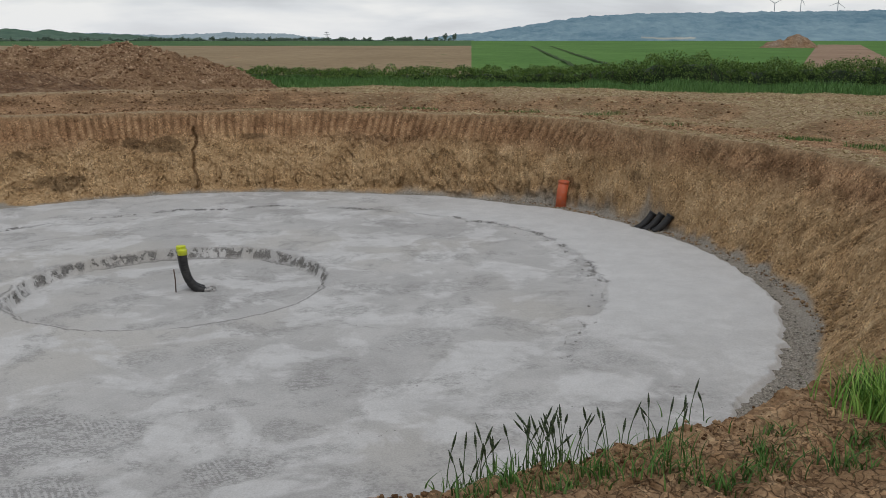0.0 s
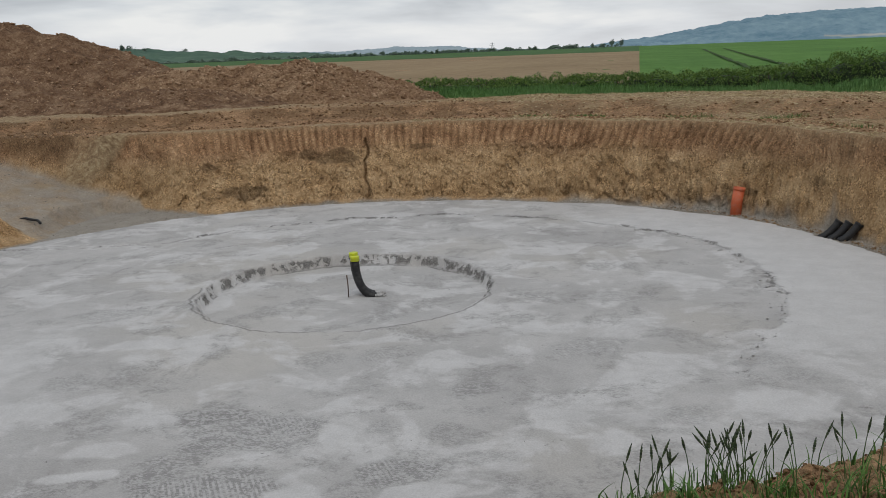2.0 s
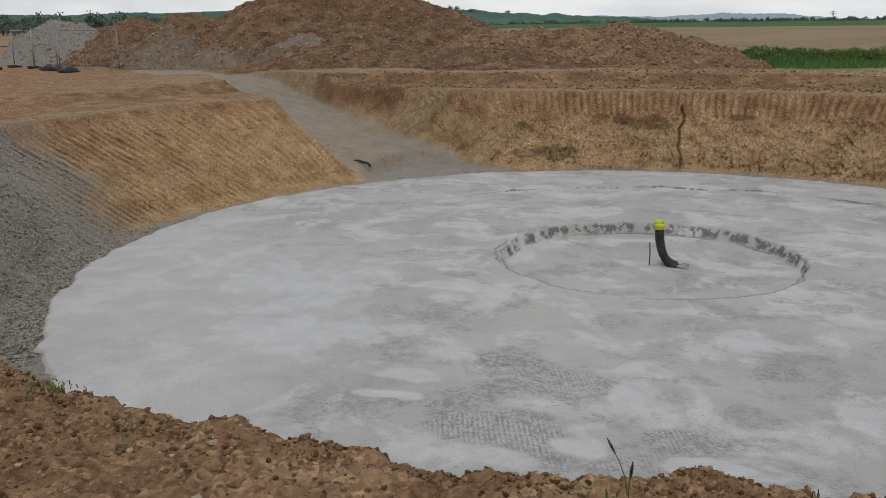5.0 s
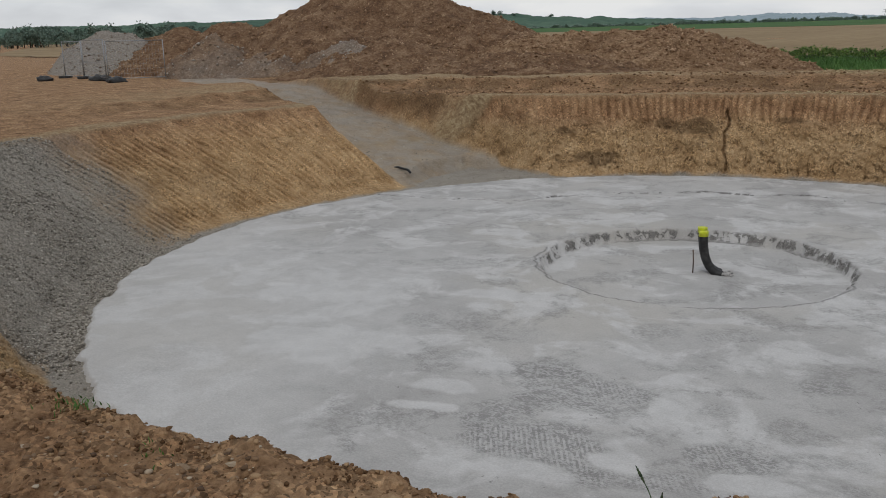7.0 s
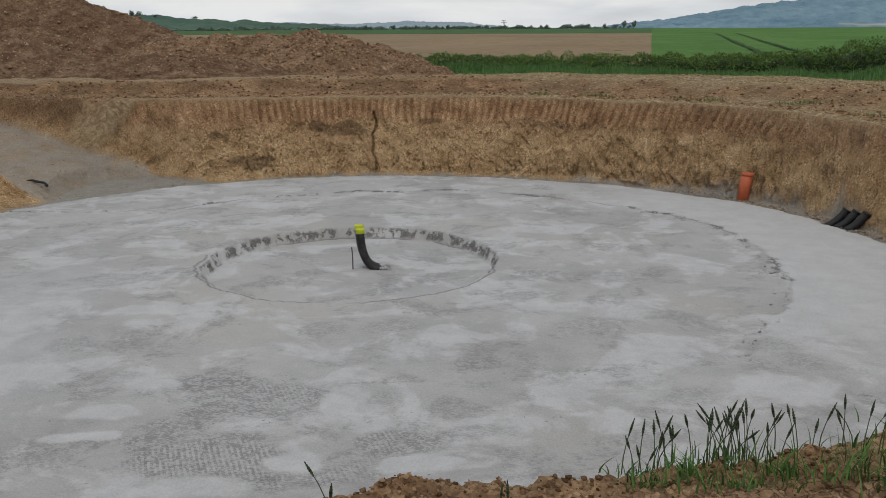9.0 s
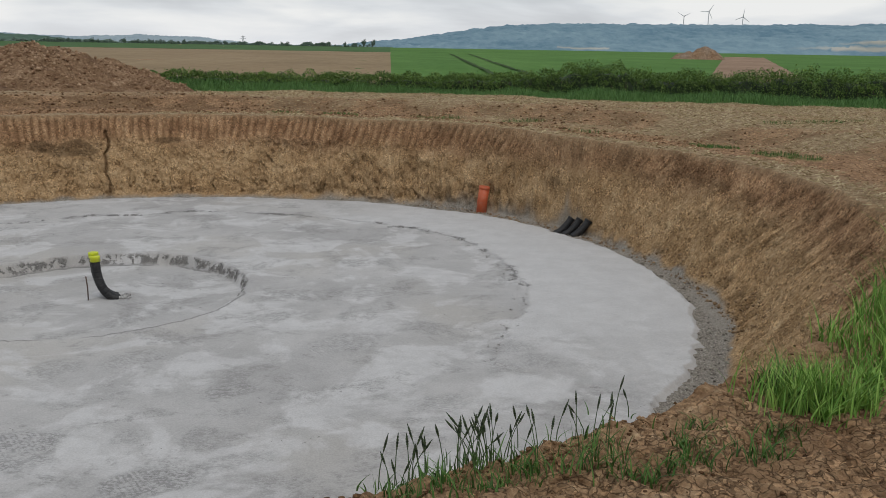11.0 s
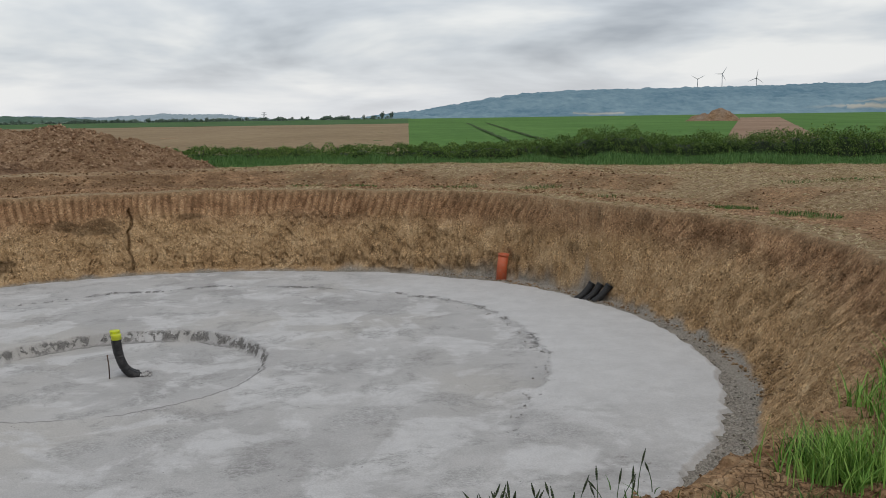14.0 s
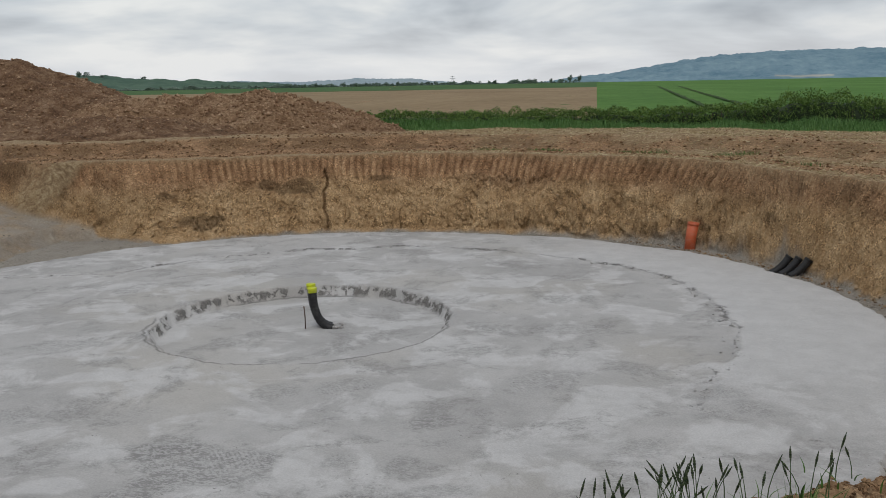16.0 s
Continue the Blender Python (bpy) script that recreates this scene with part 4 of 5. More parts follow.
bmesh.ops.create_cube(bm, size=1, matrix=Matrix.Translation((0, 0, 0.15)) @ Matrix.Diagonal((0.05, 0.05, 0.5, 1)))
bmesh.ops.bevel(bm, geom=bm.edges, offset=0.006, segments=1)
part("post", bm, WOOD.m, stake, flat=True)
bm = bmesh.new()
bmesh.ops.create_cube(bm, size=1, matrix=Matrix.Translation((0, 0, 0.36)) @ Matrix.Diagonal((0.056, 0.056, 0.1, 1)))
part("paint_mark", bm, ORANGE, stake, "orange painted tip", flat=True)


# ---- construction fence ----
ZINC = Mat("galvanised", 0.45, 0.5, 0.7)
ZINC.color(ZINC.ramp(ZINC.noise(20, 3), (0.4, (0.22, 0.23, 0.24)), (0.6, (0.36, 0.37, 0.38))))
FOOT_GREY = Mat("fence_foot", 0.9)
FOOT_GREY.color(FOOT_GREY.ramp(FOOT_GREY.noise(12, 4), (0.4, (0.03, 0.03, 0.032)), (0.6, (0.07, 0.07, 0.07))))


def fence_panel(a, b):
    a, b = Vector(a), Vector(b)
    d = b - a
    w = d.length
    za = float(ground_z(np.array(a.x), np.array(a.y)))
    f = thing("mesh_fence_panel", (a.x, a.y, za), "galvanised wire mesh construction fence panel in dark feet", "fence", "fence panels by the gravel heap", math.degrees(math.atan2(d.y, d.x)))
    for x in (0.03, w - 0.03):
        part("post", tube([(x, 0, 0.0), (x, 0, 2.0)], 0.024, 8), ZINC.m, f)
    for z in (0.15, 1.97):
        part("rail", tube([(0, 0, z), (w, 0.001, z)], 0.02, 8), ZINC.m, f)
    bm = bmesh.new()
    for i in range(1, int(w / 0.16)):
        bmesh.ops.create_cube(bm, size=1, matrix=Matrix.Translation((i * 0.16, 0, 1.06)) @ Matrix.Diagonal((0.006, 0.006, 1.82, 1)))
    for i in range(1, 8):
        bmesh.ops.create_cube(bm, size=1, matrix=Matrix.Translation((w / 2, 0, 0.15 + i * 0.23)) @ Matrix.Diagonal((w, 0.006, 0.006, 1)))
    part("wire_mesh", bm, ZINC.m, f, flat=True)
    bm = bmesh.new()
    bmesh.ops.create_cube(bm, size=1, matrix=Matrix.Translation((0.03, 0, 0.06)) @ Matrix.Diagonal((0.24, 0.7, 0.14, 1)))
    bmesh.ops.bevel(bm, geom=bm.edges, offset=0.03, segments=2)
    part("foot_block", bm, FOOT_GREY.m, f)
    return f


fence_panel((-45.2, 29.0), (-41.8, 27.9))
fence_panel((-41.7, 27.85), (-38.3, 26.8))
fence_panel((-38.2, 26.8), (-36.9, 29.3))


# ---- lumps of soil and stones ----
STONE = Mat("field_stone", 0.85, 0.3)
STONE.color(STONE.ramp(STONE.mix(0.6, STONE.rand(), STONE.noise(15, 4)), (0.22, (0.17, 0.10, 0.056)), (0.48, (0.30, 0.215, 0.135)), (0.78, (0.47, 0.395, 0.295))))
STONE.bump(STONE.noise(40, 4), 0.4, 0.01)
CLOD = Mat("soil_clod", 0.97, 0.1)
CLOD.color(CLOD.ramp(CLOD.mix(0.5, CLOD.island(), CLOD.noise(18, 5, 0.7)), (0.3, (0.10, 0.054, 0.027)), (0.5, (0.23, 0.134, 0.07)), (0.72, (0.42, 0.28, 0.16))))
CLOD.bump(CLOD.noise(45, 5, 0.7), 0.8, 0.02)
TANCLOD = Mat("subsoil_clod", 0.97, 0.1)
TANCLOD.color(TANCLOD.ramp(TANCLOD.mix(0.5, TANCLOD.island(), TANCLOD.noise(18, 5, 0.7)), (0.3, (0.17, 0.108, 0.06)), (0.5, (0.27, 0.18, 0.105)), (0.72, (0.40, 0.285, 0.175))))
GRAVEL = Mat("gravel_stone", 0.9, 0.25)
GRAVEL.color(GRAVEL.ramp(GRAVEL.island(), (0.0, (0.125, 0.11, 0.09)), (0.5, (0.29, 0.262, 0.222)), (1.0, (0.52, 0.478, 0.415))))

ICO = bmesh.new()
bmesh.ops.create_icosphere(ICO, subdivisions=1, radius=1.0)
ICO_V = np.array([v.co[:] for v in ICO.verts])
ICO_F = np.array([[v.index for v in f.verts] for f in ICO.faces])
ICO.free()
OCT_V = np.array([(1, 0, 0), (-1, 0, 0), (0, 1, 0), (0, -1, 0), (0, 0, 1), (0, 0, -1)], float)
OCT_F = np.array([(0, 2, 4), (2, 1, 4), (1, 3, 4), (3, 0, 4), (2, 0, 5), (1, 2, 5), (3, 1, 5), (0, 3, 5)])


def scatter(name, xs, ys, zs, sizes, base_v, base_f, material, label, category, rng, flat=0.6, smooth_faces=False, parent=None, jitter=0.9):
    """Many small lumps joined into one loose mass."""
    n = len(xs)
    jit = 1 + jitter * (rng.random((n, len(base_v), 3)) - 0.5)
    v = base_v[None] * jit * sizes[:, None, None]
    v[:, :, 0] *= (0.75 + 0.6 * rng.random(n))[:, None]
    v[:, :, 2] *= flat
    a = rng.random(n) * 6.283
    ca, sa = np.cos(a)[:, None], np.sin(a)[:, None]
    x = v[:, :, 0] * ca - v[:, :, 1] * sa + xs[:, None]
    y = v[:, :, 0] * sa + v[:, :, 1] * ca + ys[:, None]
    z = v[:, :, 2] + zs[:, None]
    verts = np.stack([x, y, z], -1).reshape(-1, 3)
    faces = (base_f[None] + (np.arange(n) * len(base_v))[:, None, None]).reshape(-1, base_f.shape[1])
    ob = mesh_object(name, verts, faces, material, smooth_faces, parent)
    return tagged(ob, label, category, kind="stuff")


rng = np.random.default_rng(7)


def polar_points(n, t0, t1, r0, r1, power=1.0):
    t = np.radians(rng.uniform(t0, t1, n))
    r = r0 + (r1 - r0) * rng.random(n) ** power
    return CX + r * np.cos(t), CY + r * np.sin(t)


# clods along the near edge and over the ground by the camera
x, y = polar_points(26000, 240, 318, 11.6, 14.6, 1.3)
keep = fbm(x * 0.8, y * 0.8, 3, 501) > -0.12
x, y = x[keep], y[keep]
s = (0.0035 + 0.017 * rng.random(len(x)) ** 3.5) * (1 - 0.35 * smooth(282, 290, np.degrees(np.arctan2(y - CY, x - CX)) % 360))
scatter("soil_clods", x, y, surface_z(x, y) + s * 0.15, s, ICO_V, ICO_F, CLOD.m, "loose red-brown soil clods along the pit edge", "soil", rng, 0.65)
# lumps broken loose along the crest of the near edge
t = np.radians(rng.uniform(244, 300, 5200))
r = table(t, RIM) - 0.05 + 0.24 * rng.random(5200) ** 1.3
x, y = CX + r * np.cos(t), CY + r * np.sin(t)
keep = fbm(x * 2.5, y * 2.5, 3, 507) > -0.05
x, y = x[keep], y[keep]
s = 0.0035 + 0.012 * rng.random(len(x)) ** 2.5
scatter("crest_clods", x, y, surface_z(x, y) + s * 0.05, s, ICO_V, ICO_F, CLOD.m, "crumbling lumps of brown soil on the pit's crest", "soil", rng, 0.75, False, None, 0.95)
# clods on the far rim and bank
x, y = polar_points(26000, -30, 160, 11.0, 19.0, 1.0)
z, lay, info = ground_z(x, y, True)
keep = (info[6] > 0.15) & (lay["gravel"] < 0.2) & (z > 1.9) & (lay["straw"] < 0.25 + 0.5 * rng.random(len(x)))
x, y = x[keep], y[keep]
s = (0.012 + 0.05 * rng.random(len(x)) ** 3) * (0.45 + 0.55 * smooth(16, 24, y))
scatter("bank_clods", x, y, surface_z(x, y) + s * 0.1, s, OCT_V, OCT_F, CLOD.m, "crumbly brown clods on the bank behind the pit", "soil", rng, 0.7)
# gravel lying on the ramp, along the slab and on the spilled slope
x1, y1 = polar_points(7000, 320, 500, 9.55, 10.6)
x2, y2 = polar_points(26000, 192, 242, 10.0, 13.3)
u, v = rng.uniform(-2.5, 12, 9000), rng.uniform(-2.6, 2.6, 9000)
x3, y3 = RAMP_AT[0] + u * RAMP_WAY[0] - v * RAMP_WAY[1], RAMP_AT[1] + u * RAMP_WAY[1] + v * RAMP_WAY[0]
x, y = np.r_[x1, x2, x3], np.r_[y1, y2, y3]
z, lay, info = ground_z(x, y, True)
keep = (lay["gravel"] > 0.45) & (lay["packed"] < 0.15 + 0.9 * rng.random(len(x)) ** 3) & (np.hypot(x - CX, y - CY) > slab_radius(np.arctan2(y - CY, x - CX)) + 0.05)
x, y, z = x[keep], y[keep], z[keep]
s = 0.008 + 0.022 * rng.random(len(x)) ** 2.5
scatter("gravel_stones", x, y, z + s * 0.3, s, OCT_V, OCT_F, GRAVEL.m, "loose grey crushed gravel on ramp and pit foot", "gravel", rng, 0.7)
# chunks along the pour seam on the slab
t = np.radians(rng.uniform(330, 460, 420))
r = seam_radius(t) + rng.normal(0, 0.12, len(t))
x, y = CX + r * np.cos(t), CY + r * np.sin(t)
s = 0.008 + 0.022 * rng.random(len(x)) ** 2
scatter("concrete_crumbs", x, y, np.full(len(x), 0.035), s, OCT_V, OCT_F, CONCRETE, "small crumbs of concrete along the pour seam", "rubble", rng, 0.6)
# clods at the foot of the cut face
x, y = polar_points(1500, -20, 130, 10.2, 10.6, 1.0)
s = 0.01 + 0.035 * rng.random(len(x)) ** 3
scatter("fallen_clods", x, y, ground_z(x, y) + s * 0.3, s, OCT_V, OCT_F, TANCLOD.m, "crumbs of tan soil fallen to the foot of the cut", "soil", rng, 0.7)
# loose lumps lying on the heaps
GREYLUMP = Mat("rubble_lump", 0.92, 0.2)
GREYLUMP.color(GREYLUMP.ramp(GREYLUMP.island(), (0.0, (0.16, 0.11, 0.075)), (0.5, (0.27, 0.22, 0.175)), (1.0, (0.42, 0.385, 0.34))))
HEAPCLOD = Mat("heap_clod", 0.95, 0.1)
HEAPCLOD.color(HEAPCLOD.ramp(HEAPCLOD.mix(0.4, HEAPCLOD.island(), HEAPCLOD.noise(12, 4)), (0.1, (0.12, 0.067, 0.038)), (0.45, (0.26, 0.155, 0.09)), (0.9, (0.50, 0.36, 0.235))))
for hx, hy, hz, grey, tan in HEAPS[:4]:
    n = min(len(hx), 15000 if grey == 0 else 4000)
    i = rng.choice(len(hx), n, replace=False)
    s = 0.02 + 0.085 * rng.random(n) ** 4
    scatter("heap_lumps", hx[i] + rng.normal(0, 0.05, n), hy[i] + rng.normal(0, 0.05, n), hz[i], s, OCT_V, OCT_F, GREYLUMP.m if grey else HEAPCLOD.m, "loose lumps of soil and stone on the heap", "soil", rng, 0.8)

# straw and dry stalks on the stubble
def sticks(name, xs, ys, length, width, lift, material, label, category):
    n = len(xs)
    a = rng.random(n) * 6.283
    L = length * (0.4 + rng.random(n))
    z = surface_z(xs, ys) - 0.01
    dx, dy = np.cos(a) * L / 2, np.sin(a) * L / 2
    nx, ny = -np.sin(a) * width, np.cos(a) * width
    up = lift * rng.random(n) ** 2
    v = np.stack([np.stack([xs - dx - nx, ys - dy - ny, z + 0.02], -1), np.stack([xs - dx + nx, ys - dy + ny, z + 0.035], -1),
                  np.stack([xs + dx + nx, ys + dy + ny, z + 0.035 + up], -1), np.stack([xs + dx - nx, ys + dy - ny, z + 0.02 + up], -1)], 1).reshape(-1, 3)
    f = np.arange(4 * n).reshape(-1, 4)
    ob = mesh_object(name, v, f, material, False)
    return tagged(ob, label, category, kind="stuff")


STRAW = Mat("dry_straw", 0.8, 0.2)
STRAW.color(STRAW.ramp(STRAW.island(), (0.0, (0.24, 0.17, 0.09)), (0.5, (0.44, 0.35, 0.20)), (1.0, (0.62, 0.53, 0.34))))
x, y = rng.uniform(-6, 34, 110000), rng.uniform(7, 38, 110000)
z, lay, info = ground_z(x, y, True)
keep = lay["straw"] > rng.random(len(x)) * 0.8
sticks("straw_litter", x[keep], y[keep], 0.085, 0.0028, 0.05, STRAW.m, "pale dry straw litter on the stubble field", "straw")
# ---- plants ----
def leaf_material(name, *cols):
    m = Mat(name, 0.6, 0.25)
    m.color(m.ramp(m.mix(0.35, m.island(), m.noise(0.8, 3)), *[(i / (len(cols) - 1), c) for i, c in enumerate(cols)]))
    m.b.inputs["Subsurface Weight"].default_value = 0.0
    return m.m


GRASS = leaf_material("grass_blades", (0.025, 0.06, 0.012), (0.06, 0.135, 0.025), (0.13, 0.235, 0.05))
BARLEY = leaf_material("barley_blades", (0.045, 0.115, 0.018), (0.11, 0.24, 0.035), (0.23, 0.39, 0.075), (0.44, 0.56, 0.17))
STALK = leaf_material("grass_stalks", (0.018, 0.04, 0.012), (0.04, 0.08, 0.022), (0.09, 0.14, 0.045))
HEAD = leaf_material("seed_heads", (0.012, 0.022, 0.010), (0.03, 0.05, 0.02), (0.07, 0.09, 0.04))
VERGE = leaf_material("verge_grass", (0.04, 0.105, 0.028), (0.10, 0.21, 0.055), (0.20, 0.34, 0.11))
HEDGE_LEAF = leaf_material("hedge_leaves", (0.024, 0.048, 0.012), (0.062, 0.115, 0.024), (0.135, 0.225, 0.045), (0.31, 0.42, 0.10))
# dark filler behind the leaves; the hedge's inner shade is in its colour
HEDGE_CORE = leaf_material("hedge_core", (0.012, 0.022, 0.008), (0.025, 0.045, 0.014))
BARK = Mat("bark", 0.9)
BARK.color(BARK.ramp(BARK.noise(6, 5, 0.6, BARK.coords(1, 1, 0.2)), (0.35, (0.05, 0.04, 0.03)), (0.65, (0.13, 0.105, 0.08))))


def blades(xs, ys, zs, height, width, bow, segs=3, spread=1.0):
    """Vertices and faces of bent, tapered grass blades."""
    n = len(xs)
    a = rng.random(n) * 6.283
    h = height * (0.55 + 0.6 * rng.random(n)) if np.isscalar(height) else height
    b = bow * (0.2 + rng.random(n)) * h
    w = width * (0.6 + 0.7 * rng.random(n))
    fa = a + rng.normal(1.57, 0.5, n)
    rows = []
    for k in range(segs + 1):
        t = k / segs
        cx, cy = xs + np.cos(a) * b * t * t * spread, ys + np.sin(a) * b * t * t * spread
        cz = zs + h * t * (1 - 0.22 * bow * t)
        ww = w * (1 - t) ** 0.7 if k else w * 0.7
        rows.append(np.stack([cx - np.cos(fa) * ww, cy - np.sin(fa) * ww, cz], -1))
        rows.append(np.stack([cx + np.cos(fa) * ww, cy + np.sin(fa) * ww, cz], -1))
    v = np.stack(rows, 1)
    per = 2 * (segs + 1)
    f = np.array([[2 * k, 2 * k + 1, 2 * k + 3, 2 * k + 2] for k in range(segs)])
    faces = (f[None] + (np.arange(n) * per)[:, None, None]).reshape(-1, 4)
    return v.reshape(-1, 3), faces


def edge_y(x):
    return 37.9 - 0.24 * x


# strip of tall grass before the hedge
n = 46000
x = rng.uniform(-14, 46, n)
y = edge_y(x) + 2.6 * rng.random(n) ** 0.9 - 0.15 + 0.5 * fbm(x * 0.5, x * 0, 3, 601)
h = (0.18 + 0.26 * smooth(0, 1.6, y - edge_y(x))) * (0.6 + 0.7 * rng.random(n)) * (0.85 + 0.7 * fbm(x * 0.6, y * 0.6, 3, 603))
v, f = blades(x, y, ground_z(x, y), h, 0.022, 0.35, 2)
tagged(mesh_object("tall_grass", v, f, VERGE, False), "strip of tall green grass along the hedge", "grass", kind="stuff")

# weeds on the bank behind the pit
n = 9000
x, y = polar_points(n * 6, -30, 125, 11.6, 22)
z, lay, info = ground_z(x, y, True)
keep = (lay["green"] > 0.25) & (y < edge_y(x) - 0.5)
x, y, z = x[keep], y[keep], z[keep]
v, f = blades(x, y, z, 0.12, 0.010, 0.7, 2)
tagged(mesh_object("bank_weeds", v, f, GRASS, False), "scattered green weeds on the brown bank", "grass", kind="stuff")


def hedge():
    ob = thing("hedge", (0, 0, 0), "long clipped dense green hedge in young leaf", "hedge")
    xs = np.arange(-15, 48, 0.12)
    tops = np.interp(xs, [-15, -4, 4, 7, 8.5, 11, 14, 18, 26, 33, 48], [0.84, 0.84, 0.95, 1.03, 1.32, 1.45, 1.24, 1.3, 1.3, 1.15, 1.25])
    tops = tops + 0.14 * fbm(xs * 0.7, xs * 0, 4, 611)
    ring = np.linspace(0, math.pi, 15)
    v = []
    for i, (x, t) in enumerate(zip(xs, tops)):
        yc = edge_y(x) + 3.4
        for a in ring:
            k = 0.80 + 0.3 * float(fbm(x * 2.2, a * 2.0, 3, 613))
            v.append((x, yc - 0.85 * k * math.copysign(abs(math.cos(a)) ** 0.6, math.cos(a)), 1.95 + t * k * math.sin(a) ** 0.6))
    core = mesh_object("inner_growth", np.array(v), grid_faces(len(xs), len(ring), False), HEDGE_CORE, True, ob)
    n = 130000
    x = rng.uniform(-15, 48, n)
    t = np.interp(x, xs, tops)
    a = rng.uniform(0.02, math.pi * 0.8, n)
    k = 0.80 + 0.24 * rng.random(n) + 0.50 * fbm(x * 2.4, a * 2.6, 4, 615)
    yc = edge_y(x) + 3.4
    y = yc - 0.9 * k * np.sign(np.cos(a)) * np.abs(np.cos(a)) ** 0.6
    z = 2.05 + t * k * np.sin(a) ** 0.6
    # young shoots above the top
    shoot = rng.random(n) < 0.012
    z = z + shoot * 0.22 * rng.random(n) * (a > 0.9)
    s = 0.022 + 0.028 * rng.random(n)
    d1 = rng.normal(size=(n, 3))
    d1 /= np.linalg.norm(d1, axis=1)[:, None]
    d2 = np.cross(d1, rng.normal(size=(n, 3)))
    d2 /= np.linalg.norm(d2, axis=1)[:, None]
    c = np.stack([x, y, z], -1)
    q = np.stack([c - d1 * s[:, None], c + d2 * s[:, None] * 0.6, c + d1 * s[:, None], c - d2 * s[:, None] * 0.6], 1).reshape(-1, 3)
    leaves = mesh_object("leaves", q, np.arange(4 * n).reshape(-1, 4), HEDGE_LEAF, False, ob)
    tagged(leaves, kind="stuff")
    # stems at the foot
    bm = bmesh.new()
    r2 = random.Random(5)
    for i in range(260):
        x = r2.uniform(-14, 47)
        yy = edge_y(x) + 3.4 + r2.uniform(-0.75, -0.2)
        h = r2.uniform(0.5, 0.95)
        bmesh.ops.create_cone(bm, cap_ends=False, segments=5, radius1=0.03, radius2=0.015, depth=h, matrix=Matrix.Translation((x, yy, 2.05 + h / 2)) @ Euler((r2.uniform(-0.3, 0.3), r2.uniform(-0.3, 0.3), 0)).to_matrix().to_4x4())
    stems = part("stems", bm, BARK.m, ob)
    tagged(stems, kind="stuff")


hedge()


# seed-headed grass tufts on the near edge
def tuft(at, n_stalk, height, seed, n_blade=26, spread=0.10):
    global rng
    keep_rng, rng = rng, np.random.default_rng(seed)
    x0, y0 = at
    z0 = float(surface_z(x0, y0))
    ob = thing("grass_tuft", (x0, y0, z0), "wild grass tuft with dark upright seed heads" if n_stalk else "small leafy green grass tuft on bare soil", "grass", "grass tufts on the pit edge")
    bx, by = rng.normal(0, spread, n_blade), rng.normal(0, spread * 0.7, n_blade)
    v, f = blades(bx, by, np.full(n_blade, -0.01), height * 0.55, 0.0055, 0.9, 4)
    tagged(mesh_object("foliage", v, f, GRASS, False, ob), kind="stuff")
    if n_stalk:
        sx, sy = rng.normal(0, spread, n_stalk), rng.normal(0, spread * 0.6, n_stalk)
        lean_x, lean_y = rng.normal(0, 0.2, n_stalk), rng.normal(0, 0.15, n_stalk)
        hh = height * (0.6 + 0.45 * rng.random(n_stalk))
        for i in range(n_stalk):
            bm, bh = bmesh.new(), bmesh.new()
            p = [Vector((sx[i] + lean_x[i] * hh[i] * t * t, sy[i] + lean_y[i] * hh[i] * t * t, hh[i] * t)) for t in (0, 0.4, 0.75, 1.0)]
            for a, b, r0, r1 in ((p[0], p[1], 0.0030, 0.0026), (p[1], p[2], 0.0026, 0.0020), (p[2], p[3], 0.002, 0.0012)):
                d = b - a
                bmesh.ops.create_cone(bm, cap_ends=False, segments=5, radius1=r0, radius2=r1, depth=d.length, matrix=Matrix.Translation((a + b) / 2) @ d.to_track_quat("Z", "Y").to_matrix().to_4x4())
            stalk = part("stalk", bm, STALK, ob)
            d = (p[3] - p[2]).normalized()
            q = d.to_track_quat("Z", "Y").to_matrix().to_4x4()
            L = 0.05 + 0.045 * rng.random()
            for k in range(7):
                w = 0.0082 * math.sin(math.pi * (k + 0.7) / 7.6)
                c = p[3] + d * (L * (k / 6.0 - 0.45))
                bmesh.ops.create_icosphere(bh, subdivisions=1, radius=1, matrix=Matrix.Translation(c) @ q @ Matrix.Diagonal((w, w * 0.8, L / 8, 1)))
            part("seed_head", bh, HEAD, stalk, "dark slender seed head")
    rng = keep_rng
    return ob


for i, (x, y, ns, h) in enumerate(((0.10, 3.50, 7, 0.22), (0.24, 3.56, 6, 0.25), (0.38, 3.60, 10, 0.26), (0.50, 3.66, 11, 0.28), (0.62, 3.70, 9, 0.24), (0.78, 3.76, 2, 0.20), (0.93, 3.80, 2, 0.22),
                                (1.06, 3.84, 6, 0.25), (1.30, 4.02, 2, 0.22), (-1.15, 2.80, 2, 0.17), (-0.35, 3.05, 2, 0.10))):
    tuft((x, y), ns, h, 700 + i, 20 if ns > 2 else 6, 0.07)
for i, (x, y, h) in enumerate(((1.02, 3.55, 0.30), (1.2, 3.42, 0.26), (1.45, 3.50, 0.28), (1.55, 3.75, 0.2), (0.72, 3.52, 0.24), (0.5, 3.42, 0.22), (1.85, 3.62, 0.26), (2.05, 3.85, 0.28),
                             (2.30, 4.42, 0.42), (2.45, 4.52, 0.45), (2.38, 4.20, 0.36), (0.30, 3.40, 0.20), (0.10, 3.36, 0.16), (1.70, 4.0, 0.16), (-3.3, 2.2, 0.06), (-4.0, 2.3, 0.08))):
    tuft((x, y), 0, h, 730 + i, 60, 0.075)

# barley growing up to the pit edge
n = 22000
